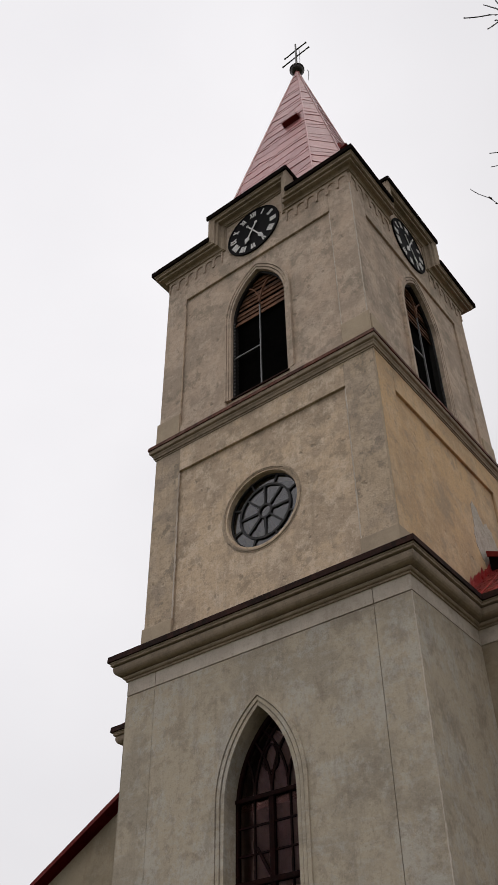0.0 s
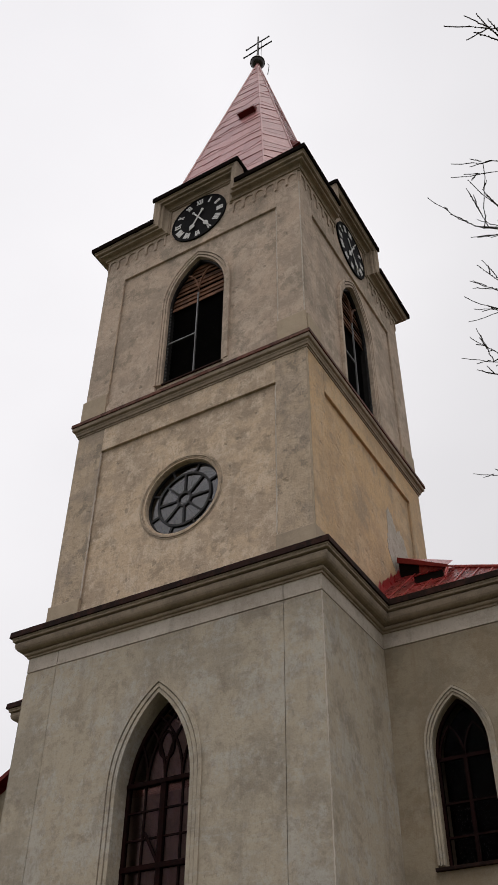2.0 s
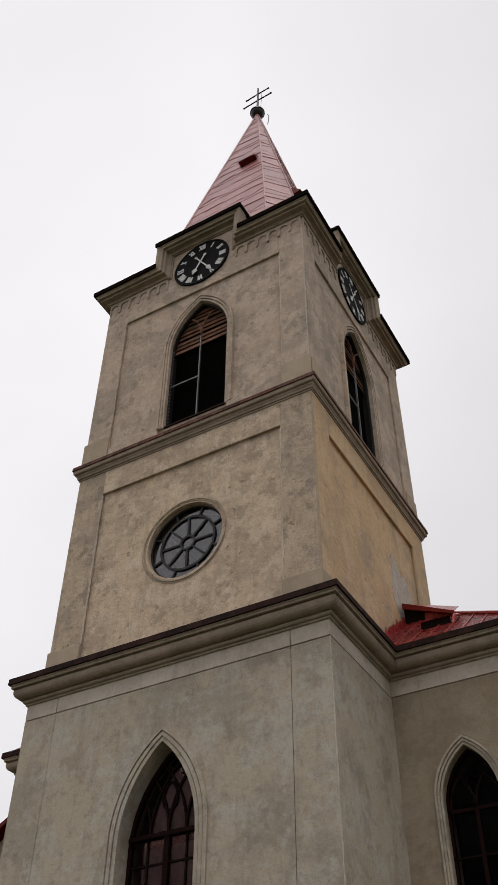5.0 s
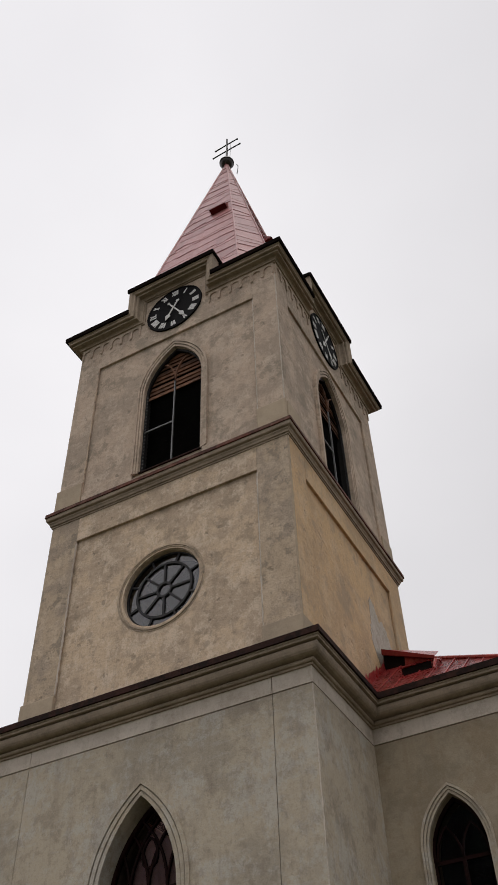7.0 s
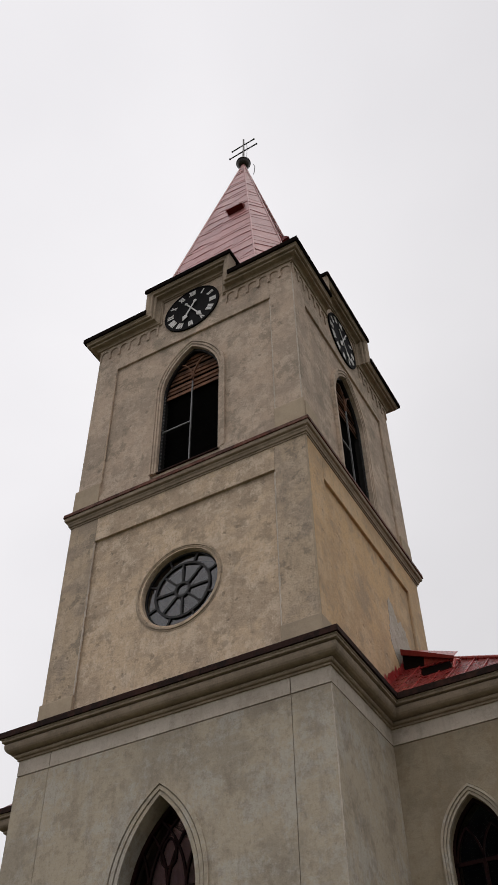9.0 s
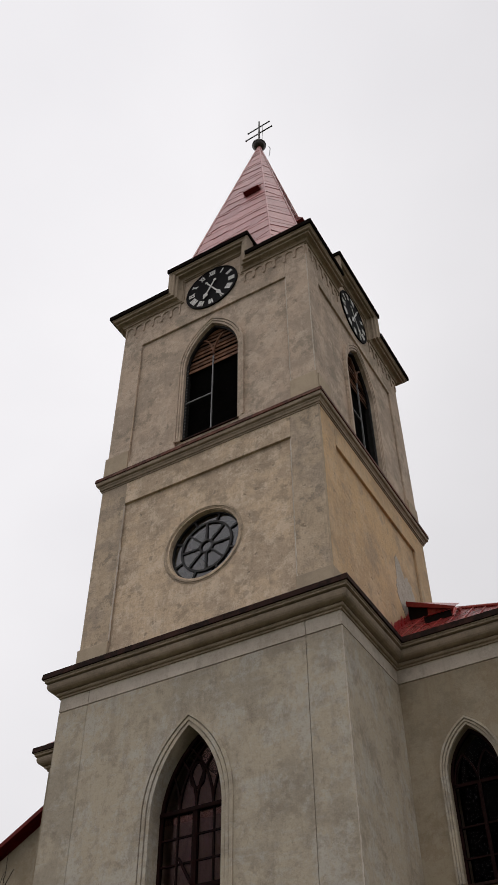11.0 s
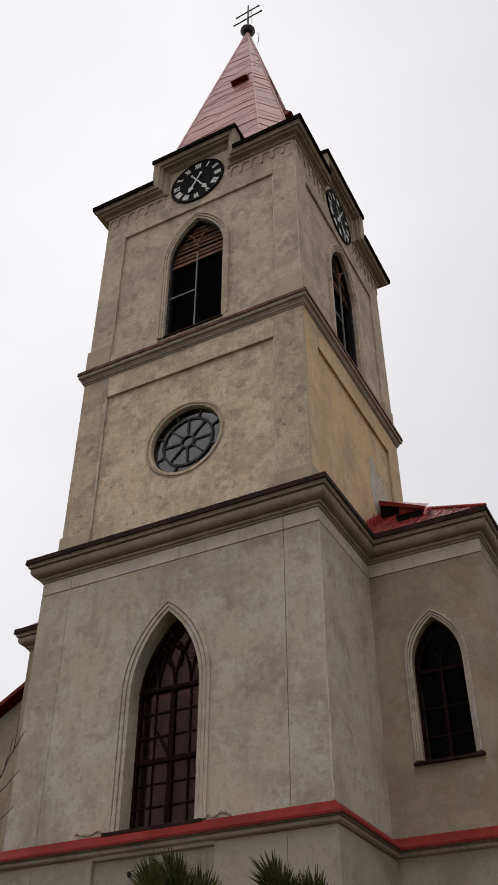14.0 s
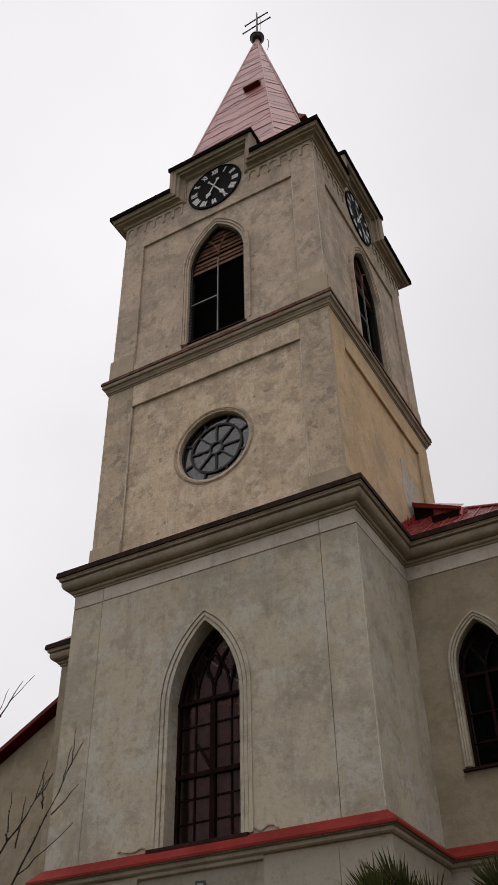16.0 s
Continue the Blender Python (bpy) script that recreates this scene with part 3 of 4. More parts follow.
        stepped(cap_profile, [(-U_IN - 0.46, Z_UP), (U_IN + 0.46, Z_UP)], k, "gable_sheet", DARK_SHEET, "black painted sheet-metal cover over the clock gable", (False, False))
        tower_part("clock_gable", box(-U_IN - 0.30, U_IN + 0.30, -HB + 0.004, -HB + 1.0, 23.578, Z_UP + 0.40), BELFRY, k=k)
        tower_part("gable_cheek", box(-U_IN - 0.38, U_IN + 0.38, -HB + 0.02, -HB + 0.9, Z_IN + 0.55, Z_UP + 0.40), MOULDING, k=k)
    else:
        stepped(step_profile, [(-HB, Z_IN), (HB, Z_IN)], k, "top_cornice", MOULDING)
        stepped(cap_profile, [(-HB, Z_IN), (HB, Z_IN)], k, "eaves_sheet", DARK_SHEET, "black painted sheet-metal eaves edge")

# unseen floors between the storeys, added in near black to keep the inside dark
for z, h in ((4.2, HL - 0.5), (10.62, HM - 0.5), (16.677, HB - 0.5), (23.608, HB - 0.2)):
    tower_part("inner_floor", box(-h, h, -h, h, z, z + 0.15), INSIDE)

# ---- windows of the tower ----
def group_part(name, label, parent, m=None):
    ob = new(name)
    ob.parent = parent
    if m is not None:
        ob.matrix_basis = m
    return tagged(ob, label)


def sheet(loop, d):
    """A pane: one face in the plane of the front, looking outward."""
    bm = bmesh.new()
    f = bm.faces.new([bm.verts.new((x, -d, z)) for x, z in loop])
    bm.normal_update()
    if f.normal.y > 0:
        f.normal_flip()
    return bm


def window_trim(parent, h_in, z0, zs, za, h_out, zs_out, za_out, d, mat):
    """Three stepped mouldings round a pointed opening, the outermost the highest."""
    steps = 3
    for i in range(steps):
        f0, f1 = i / steps, (i + 1) / steps - 0.06
        a = arch(h_in + (h_out - h_in) * f0, z0, zs + (zs_out - zs) * f0, za + (za_out - za) * f0)
        b = arch(h_in + (h_out - h_in) * f1, z0, zs + (zs_out - zs) * f1, za + (za_out - za) * f1)
        part("moulding", band(a, b, d - 0.06, d + (0.0, 0.018, 0.035)[i], closed=False), mat, parent)


def arc_points(h, zs, za, x0, flip, n=10):
    """Half of a pointed arch, as points."""
    a = arch(h, zs, zs, za, n)[1:n + 2]
    return [((x if not flip else -x) + x0, z) for x, z in a]


def sash_window(name, label, w, d, z0, zt1, zt2, zs, za, cols, rows_low, rows_mid, mat, glass, tracery=True):
    """A pointed timber window: frame, mullion, transoms, glazing bars, panes between them."""
    win = group_part(name, label, tower)
    fr = 0.07
    part("frame", band(arch(w, z0, zs, za), arch(w - fr, z0, zs, za - fr * 1.3), d - 0.04, d + 0.05, closed=False), mat, win)
    bm = box(-0.052, 0.052, -d - 0.06, -d + 0.03, z0, zt2)
    part("mullion", bm, mat, win)
    for z, t in ((zt1, 0.085), (zt2, 0.075), (z0 + 0.03, 0.05)):
        part("transom", box(-w + 0.02, w - 0.02, -d - 0.075, -d + 0.02, z - t / 2, z + t / 2), mat, win)
    inner = w - fr
    for s in (-1, 1):
        x0, x1 = s * 0.05, s * inner
        step = (x1 - x0) / cols
        for i in range(1, cols):
            x = x0 + step * i
            part("glazing_bar", box(x - 0.016, x + 0.016, -d - 0.03, -d + 0.01, z0, zt2), mat, win)
        for za_, zb_, n in ((z0, zt1, rows_low), (zt1, zt2, rows_mid)):
            for i in range(1, n):
                z = za_ + (zb_ - za_) * i / n
                part("glazing_bar", box(x0, x1, -d - 0.028, -d + 0.01, z - 0.015, z + 0.015), mat, win)
            for i in range(n):
                for c in range(cols):
                    xa, xb = x0 + step * c, x0 + step * (c + 1)
                    za2, zb2 = za_ + (zb_ - za_) * i / n, za_ + (zb_ - za_) * (i + 1) / n
                    p = part("pane", sheet(rect(min(xa, xb), max(xa, xb), za2, zb2), d), glass, win)
                    p.visible_shadow = False
    if tracery:
        rise = za - fr * 1.3 - zt2
        r = (inner * inner + rise * rise) / (2 * inner)
        for x0 in (-inner / 2, 0.0, inner / 2):
            for f in (-1, 1):
                reach = math.acos(1 - (inner - f * x0) / (2 * r))
                bm = bmesh.new()
                add_strip(bm, [(x0 + f * r * (1 - math.cos(reach * i / 10)), zt2 + r * math.sin(reach * i / 10)) for i in range(11)], 0.036, 0.05, d - 0.01 + 0.002 * f)
                part("tracery_bar", bm, mat, win)
        drop = [(0.15 * math.sin(a) * (1 - 0.25 * math.cos(a)), zt2 + 0.66 + 0.25 * math.cos(a)) for a in (2 * math.pi * i / 16 for i in range(17))]
        bm = bmesh.new()
        add_strip(bm, drop, 0.034, 0.05, d - 0.014)
        part("tracery_ring", bm, mat, win)
    p = part("pane", sheet(arch(w - 0.02, zt2, zs, za - 0.02), d), glass, win)
    p.visible_shadow = False
    return win


LD = 3.04
win = sash_window("arched_window", "tall pointed window with dark red-brown timber bars and dim panes", 0.81, LD, 4.714, 5.97, 7.38, 7.192, 8.849, 2, 3, 3, FRAME_WOOD, PANE)
bm = bmesh.new()
add_bar(bm, (-0.33, 6.534), (-0.03, 6.033), 0.045, 0.05, LD + 0.02)
part("stay_bar", bm, FRAME_WOOD, win)
window_trim(tower, 0.79, 4.672, 7.192, 8.9, 1.06, 7.296, 9.196, HL, LOWER)
tower_part("window_sill", box(-1.12, 0.95, -HL - 0.06, -LD, 4.609, 4.677, 0.006), BROWN_SHEET, "dark sheet-metal window sill")
tower_part("jamb_foot", box(-1.05, -0.90, -HL - 0.012, -HL + 0.03, 4.651, 4.97, 0.012), LOWER)

# round window: rim mouldings, iron spokes, two rings and hub, leaded panes
rose = group_part("round_window", "round window with black iron spokes and grey leaded glass", tower)
RD = HM - 0.25
for r0, r1, d in ((0.955, 0.975, -0.045), (0.981, 1.003, -0.012), (1.009, 1.032, 0.016), (1.040, 1.062, 0.028), (1.070, 1.10, 0.010)):
    part("moulding", band(circle(r0, RC), circle(r1, RC), HM - 0.2, HM - MR + d), PILASTER, rose)
part("reveal_step", band(circle(0.945, RC), circle(0.967, RC), RD - 0.02, HM - 0.2), MOULDING, rose)
part("outer_ring", band(circle(0.915, RC), circle(0.95, RC), RD - 0.01, RD + 0.05), DARK_METAL, rose)
part("middle_ring", band(circle(0.655, RC), circle(0.71, RC), RD, RD + 0.05), DARK_METAL, rose)
part("hub_ring", band(circle(0.145, RC, 24), circle(0.195, RC, 24), RD, RD + 0.05), DARK_METAL, rose)
part("pane", sheet(circle(0.15, RC, 24), RD + 0.01), ROSE_PANE, rose)
for i in range(8):
    a = 2 * math.pi * i / 8
    a2 = a + 2 * math.pi / 8
    for r0, r1, b in ((0.185, 0.67, a), (0.70, 0.93, (a + a2) / 2)):
        bm = bmesh.new()
        add_bar(bm, (r0 * math.sin(b), RC + r0 * math.cos(b)), (r1 * math.sin(b), RC + r1 * math.cos(b)), 0.048, 0.04, RD + 0.004)
        part("spoke", bm, DARK_METAL, rose)
    n = 5
    for ra, rb, sh in ((0.17, 0.68, 0.0), (0.68, 0.93, math.pi / 8)):
        lp = [(ra * math.sin(a + sh + (a2 - a) * j / n), RC + ra * math.cos(a + sh + (a2 - a) * j / n)) for j in range(n + 1)]
        lq = [(rb * math.sin(a + sh + (a2 - a) * j / n), RC + rb * math.cos(a + sh + (a2 - a) * j / n)) for j in range(n, -1, -1)]
        part("pane", sheet(lp + lq, RD + 0.01 + 0.001 * (i % 3)), ROSE_PANE, rose)

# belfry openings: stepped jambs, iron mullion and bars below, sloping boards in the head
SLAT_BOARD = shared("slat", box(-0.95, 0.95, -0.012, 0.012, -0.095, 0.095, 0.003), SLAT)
for k in (0, 1):
    op = group_part("belfry_opening", "open pointed belfry window with weathered boards in its head", tower, side(k) @ Matrix.Translation((OPEN_X[k], 0, 0)))
    window_trim(op, 0.89, 17.28, 20.16, 21.74, 1.09, 20.26, 22.016, HB, BELFRY)
    d = HB - 0.15
    part("inner_frame", band(arch(0.91, 17.33, 20.16, 21.75), arch(0.85, 17.33, 20.16, 21.66), d - 0.02, d + 0.03, closed=False), DARK_METAL, op)
    # added black liner: paints the deep reveal as if in full shade
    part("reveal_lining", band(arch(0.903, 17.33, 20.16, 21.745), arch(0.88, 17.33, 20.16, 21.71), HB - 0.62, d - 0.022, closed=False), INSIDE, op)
    part("mullion", box(-0.016, 0.016, -d - 0.04, -d, 17.33, 20.46), GREY_METAL, op, "dull grey metal mullion")
    for f in (False, True):
        bm = bmesh.new()
        add_strip(bm, [((-1 if f else 1) * (0.46 * (1 - math.cos(t * 0.13))), 20.38 + 0.86 * math.sin(t * 0.13)) for t in range(11)], 0.032, 0.05, d)
        part("tracery_bar", bm, LOUVRE_WOOD, op)
    part("cross_bar", turned(box(-0.86, -0.02, -d - 0.03, -d, 18.79, 18.829), Matrix.Identity(4)), GREY_METAL, op)
    for i in range(9):
        z = 20.22 + i * 0.17 + 0.02 * math.sin(i * 2.3)
        bm = box(-1.0, 1.0, -0.012, 0.012, -0.092, 0.092, 0.004)
        turned(bm, Matrix.Translation((0, -d + 0.10, z)) @ Matrix.Rotation(radians(-14 + 5 * math.sin(i * 1.7)), 4, "X") @ Matrix.Rotation(radians(0.9 * math.sin(i * 3.1)), 4, "Y"))
        part("board", bm, LOUVRE_WOOD, op)
    for i in range(46):
        for x in (-0.84, 0.83):
            if i % 2 == 0:
                part("mesh_hook", box(x - 0.012, x + 0.02, -d - 0.05, -d - 0.03, 17.38 + i * 0.062, 17.414 + i * 0.062), GREY_METAL, op)
    # slats behind the opening, coloured as dark as the unlit inside
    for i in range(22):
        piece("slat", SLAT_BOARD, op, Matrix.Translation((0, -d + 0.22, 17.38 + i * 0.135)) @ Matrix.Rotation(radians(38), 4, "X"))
    part("sill", box(-0.89, 0.89, -HB + 0.02, -HB + 0.5, 17.28, 17.325, 0.01), BROWN_SHEET, op)

# ---- clocks ----
def numeral_strokes(text, w, h):
    """Strokes of a Roman numeral, laid side by side."""
    out, x = [], 0.0
    for ch in text:
        if ch == "I":
            out.append(((x, 0), (x, h)))
            x += w
        elif ch == "V":
            out += [((x, h), (x + w * 0.75, 0)), ((x + w * 1.5, h), (x + w * 0.75, 0))]
            x += w * 2.1
        else:
            out += [((x, 0), (x + w * 1.4, h)), ((x, h), (x + w * 1.4, 0))]
            x += w * 2.0
    mid = max(max(p[0], q[0]) for p, q in out) / 2
    return [((p[0] - mid, p[1] - h / 2), (q[0] - mid, q[1] - h / 2)) for p, q in out]


CLOCK_Z, CLOCK_R = 23.50, 0.91
clock = thing("tower_clock", "round black tower clock with white Roman numerals and pointers", "clock", Matrix.Translation((0, -HB - 0.004, CLOCK_Z)), group="tower clocks")
part("dial", slab(circle(CLOCK_R, 0), None, 0.0, 0.035), DIAL, clock)
part("rim", band(circle(CLOCK_R - 0.025, 0), circle(CLOCK_R + 0.012, 0), 0.0, 0.05), DIAL, clock)
for i, text in enumerate(("XII", "I", "II", "III", "IIII", "V", "VI", "VII", "VIII", "IX", "X", "XI")):
    a = radians(30 * i)
    ux, uz = Vector((math.cos(a), -math.sin(a))), Vector((math.sin(a), math.cos(a)))
    bm = bmesh.new()
    for p, q in numeral_strokes(text, 0.060, 0.215):
        c = uz * 0.715
        P, Q = c + ux * p[0] + uz * p[1], c + ux * q[0] + uz * q[1]
        thick = 0.046 if p[0] == q[0] or p[1] > q[1] else 0.028
        add_bar(bm, P, Q, thick, 0.008, 0.034)
    part("numeral", bm, NUMERAL, clock)


def pointer(angle, length, tail, w, d):
    """A clock pointer with a widened tip and a round counterweight."""
    bm = bmesh.new()
    u = Vector((math.sin(angle), math.cos(angle)))
    v = Vector((u.y, -u.x))
    add_bar(bm, -u * tail, u * length * 0.62, w, 0.012, d)
    lp = [u * length * 0.55 - v * w * 0.5, u * length * 0.68 - v * w * 1.9, u * length * 0.8 - v * w * 1.3, u * length, u * length * 0.8 + v * w * 1.3,
          u * length * 0.68 + v * w * 1.9, u * length * 0.55 + v * w * 0.5]
    top = [bm.verts.new((p.x, -d - 0.014, p.y)) for p in lp]
    low = [bm.verts.new((p.x, -d, p.y)) for p in lp]
    bm.faces.new(top)
    bm.faces.new(low[::-1])
    for i in range(len(lp)):
        j = (i + 1) % len(lp)
        bm.faces.new((top[i], low[i], low[j], top[j]))
    r = bmesh.ops.create_cone(bm, segments=12, radius1=w * 1.1, radius2=w * 1.1, depth=0.012, cap_ends=True)
    bmesh.ops.transform(bm, matrix=Matrix.Translation((-u.x * tail, -d - 0.006, -u.y * tail)) @ Matrix.Rotation(radians(90), 4, "X"), verts=r["verts"])
    bmesh.ops.recalc_face_normals(bm, faces=bm.faces)
    return bm


part("pointer", pointer(radians(148), 0.72, 0.34, 0.042, 0.055), NUMERAL, clock, "white painted minute pointer")
part("pointer", pointer(radians(208), 0.56, 0.28, 0.05, 0.072), NUMERAL, clock, "white painted hour pointer")
copy_thing(clock, side(1) @ Matrix.Translation((0, -HB - 0.004, CLOCK_Z)))

# ---- spire ----
spire = thing("spire", "faded red sheet-metal spire with eight sides", "spire")
SA, SW, SZ0, SZ1 = 3.0, 0.68, 23.98, 37.35
corners = [(-SW, -1), (SW, -1), (1, -SW), (1, SW), (SW, 1), (-SW, 1), (-1, SW), (-1, -SW)]


def spire_point(i, f, lift=0.0):
    """A point on spire edge i, f of the way up."""
    x, y = corners[i % 8]
    r = SA * (1 - f) + 0.10 * f
    return Vector((x * (r + lift), y * (r + lift), SZ0 + (SZ1 - SZ0) * f))


bm = bmesh.new()
for i in range(8):
    a, b = spire_point(i, 0, -0.03), spire_point(i + 1, 0, -0.03)
    c, d = spire_point(i + 1, 1, -0.03), spire_point(i, 1, -0.03)
    bm.faces.new([bm.verts.new(p) for p in (a, b, c, d)])
part("spire_core", bm, ROOF_RED, spire)
rng = random.Random(5)
ROWS = 27
rest = bmesh.new()
for i in range(8):
    for r in range(ROWS):
        f0, f1 = (r + (0.3 * math.sin(r * 2.1 + i) if r else 0.0)) / ROWS, (r + 1 + 0.3 * math.sin((r + 1) * 2.1 + i)) / ROWS
        f1 = min(1.0, f1)
        f1b = min(1.0, f1 + 0.006)
        L0, R0, L1, R1 = spire_point(i, f0), spire_point(i + 1, f0), spire_point(i, f1b), spire_point(i + 1, f1b)
        width = (R0 - L0).length
        n = max(1, round(width / (0.95 if i % 2 == 0 else 0.9)))
        out = ((R0 - L0).cross(L1 - L0)).normalized()
        cuts = [0.0] + [min(0.97, max(0.03, (j + (0.5 if r % 2 else 0.12) + rng.uniform(-0.22, 0.22)) / n)) for j in range(n)] + [1.0]
        cuts = sorted(set(cuts)) if n > 1 else [0.0, 1.0]
        for a, b in zip(cuts, cuts[1:]):
            if b - a < 0.02:
                continue
            jit = rng.uniform(0.0, 0.022)
            sl = (L1 - L0) * rng.uniform(-0.22, 0.22)
            p0, p1, p2, p3 = L0.lerp(R0, a) - sl, L0.lerp(R0, b) + sl, L1.lerp(R1, b), L1.lerp(R1, a)
            lift0, lift1 = out * (0.012 + jit * 0.7), out * 0.005
            tgt = bmesh.new() if i in (0, 1, 2) else rest
            top = [tgt.verts.new(p) for p in (p0 + lift0, p1 + lift0 * rng.uniform(0.85, 1.15), p2 + lift1, p3 + lift1)]
            low = [tgt.verts.new(p) for p in (p0 - out * 0.01, p1 - out * 0.01, p2 - out * 0.01, p3 - out * 0.01)]
            tgt.faces.new(top)
            for x in range(4):
                y = (x + 1) % 4
                tgt.faces.new((top[x], low[x], low[y], top[y]))
            if tgt is not rest:
                part("metal_sheet", tgt, ROOF_RED, spire)
tagged(part("metal_sheets", rest, ROOF_RED, spire), kind="stuff")
for i in (1, 2, 3, 0):
    bm = add_tube(bmesh.new(), [spire_point(i, f / 20, 0.02) for f in range(21)], [0.028] * 21, 6)
    part("hip_seam", bm, ROOF_RED, spire)


def spire_hatch(i, f, u, w, h):
    """A small hood that stands out of spire face i."""
    p = spire_point(i, f).lerp(spire_point(i + 1, f), u)
    q = spire_point(i, f + 0.05).lerp(spire_point(i + 1, f + 0.05), u)
    across = (spire_point(i + 1, f) - spire_point(i, f)).normalized()
    up = (q - p).normalized()
    out = across.cross(up).normalized()
    hood = group_part("spire_hatch", "small dark red hood on the spire", spire)
    bm = bmesh.new()
    a = [p + across * s * w / 2 + out * o + up * t for s, o, t in ((-1, 0, 0), (1, 0, 0), (1, h, 0.03), (-1, h, 0.03), (-1, 0, h * 2.1), (1, 0, h * 2.1))]
    vs = [bm.verts.new(v) for v in a]
    for fidx in ((3, 2, 5, 4), (0, 3, 4), (1, 5, 2)):
        bm.faces.new([vs[x] for x in fidx])
    bmesh.ops.solidify(bm, geom=bm.faces[:], thickness=0.025)
    part("hood", bm, NAVE_RED, hood)
    bm = bmesh.new()
    vs = [bm.verts.new(p + across * s * w * 0.46 + out * o + up * 0.035) for s, o in ((-1, 0.0), (1, 0.0), (1, h * 0.93), (-1, h * 0.93))]
    bm.faces.new(vs)
    part("opening", bm, MAROON, hood)


spire_hatch(0, 0.55, 0.74, 0.68, 0.23)
spire_hatch(2, 0.32, 0.14, 0.5, 0.30)

finial = thing("spire_cross", "dark iron double-barred cross on a metal ball", "cross", Matrix.Translation((0, 0, 37.3)))
bm = bmesh.new()
bmesh.ops.create_uvsphere(bm, u_segments=24, v_segments=16, radius=0.285, matrix=Matrix.Translation((0, 0, 0.58)))
part("ball", bm, BALL_METAL, finial, "dark metal ball", smooth=True)
part("ball_seam", turned(sweep([(0, -0.02), (0.03, -0.02), (0.03, 0.02), (0, 0.02)], [(0.28 * math.cos(2 * math.pi * i / 24), -0.28 * math.sin(2 * math.pi * i / 24)) for i in range(23, -1, -1)], True), Matrix.Translation((0, 0, 0.58))), BALL_METAL, finial)
bm = bmesh.new()
bmesh.ops.create_cone(bm, segments=16, radius1=0.2, radius2=0.11, depth=0.55, cap_ends=True, matrix=Matrix.Translation((0, 0, 0.03)))
part("neck", bm, ROOF_RED, finial)
part("post", add_tube(bmesh.new(), [(0, 0, 0.95), (0.02, 0, 1.8), (0.03, 0, 2.75)], [0.05, 0.042, 0.036], 8), DARK_METAL, finial)
for z, l in ((1.66, 0.66), (2.22, 0.54)):
    part("arm", add_tube(bmesh.new(), [(-l, 0, z - 0.05), (0.02, -0.01, z), (l, 0, z + 0.06)], [0.03] * 3, 8), DARK_METAL, finial)
    for s in (-1, 1):
        bm = bmesh.new()
        bmesh.ops.create_uvsphere(bm, u_segments=10, v_segments=8, radius=0.042, matrix=Matrix.Translation((s * l, 0, z + (0.06 if s > 0 else -0.05))))
        part("knob", bm, DARK_METAL, finial, smooth=True)
part("lightning_rod", add_tube(bmesh.new(), [(0.10, 0.1, 0.9), (0.14, 0.1, 2.0), (0.13, 0.1, 2.5)], [0.012] * 3, 5), DARK_METAL, finial)
part("conductor_wire", add_tube(bmesh.new(), [(0.42, 0.1, 0.25), (0.50, 0.08, 0.0), (0.46, 0.1, -0.4), (0.42, 0.1, -0.6)], [0.016] * 4, 5), GREY_METAL, finial)

# ---- bay beside the tower, with its roof ----
nave = thing("church_nave", "plastered church body with a pointed window and red sheet-metal roof", "church")
NX = 4.70
NW = dict(h=0.53, z0=5.95, zs=7.88, za=8.86)


def shifted(loop, dx):
    return [(x + dx, z) for x, z in loop]


part("front_wall", slab(rect(HL - 0.02, BX - 0.03, 4.3, 10.6), shifted(arch(**NW), NX), -BY - 0.6, -BY - 0.03), NAVE, nave)
part("wall_facing", slab(rect(HL, BX, 4.4, JZ - G), shifted(arch(0.645, 5.93, 7.96, 9.05), NX), -BY - 0.03, -BY), NAVE, nave)
part("frieze_facing", box(HL, BX, BY, BY + 0.03, JZ + G, 10.52, 0.005), FRIEZE, nave)
part("side_wall", box(BX - 0.6, BX - 0.03, BY + 0.6, 24, GZ, 10.6), NAVE, nave)
part("side_facing", box(BX - 0.03, BX, BY + 0.032, 24, 4.4, JZ - G, 0.006), NAVE, nave)
part("side_facing", box(BX - 0.03, BX, BY + 0.032, 24, JZ + G, 10.52, 0.005), NAVE, nave)
part("base_wall", box(HG - 0.05, BX + 0.06, BY - 0.08, BY + 0.6, GZ, 4.3, 0.006), BASE, nave)
part("left_bay_wall", box(-BX, -HL + 0.02, BY, BY + 0.6, GZ, 10.6), NAVE, nave)
part("left_side_wall", box(-BX, -BX + 0.6, BY + 0.6, 24, GZ, 10.6), NAVE, nave)
part("back_wall", box(-BX, BX, 24, 24.6, GZ, 10.6), NAVE, nave)
nwin = group_part("arched_window", "pointed nave window with dark timber bars and black reflecting panes", nave)
mv = Matrix.Translation((NX, 0, 0))
ND = -BY - 0.24
for i in range(3):
    f0, f1 = i / 3, (i + 1) / 3 - 0.05
    lp = [arch(0.52 + 0.135 * f, 5.98, 7.88 + 0.08 * f, 8.86 + 0.18 * f) for f in (f0, f1)]
    part("moulding", turned(band(lp[0], lp[1], -BY - 0.06, -BY + (0.0, 0.02, 0.04)[i], closed=False), mv), LOWER, nwin)
part("frame", turned(band(arch(0.54, 5.95, 7.88, 8.87), arch(0.48, 5.95, 7.88, 8.78), ND - 0.04, ND + 0.04, closed=False), mv), FRAME_WOOD, nwin)
part("mullion", turned(box(-0.03, 0.03, -ND - 0.05, -ND + 0.02, 5.95, 7.79), mv), FRAME_WOOD, nwin)
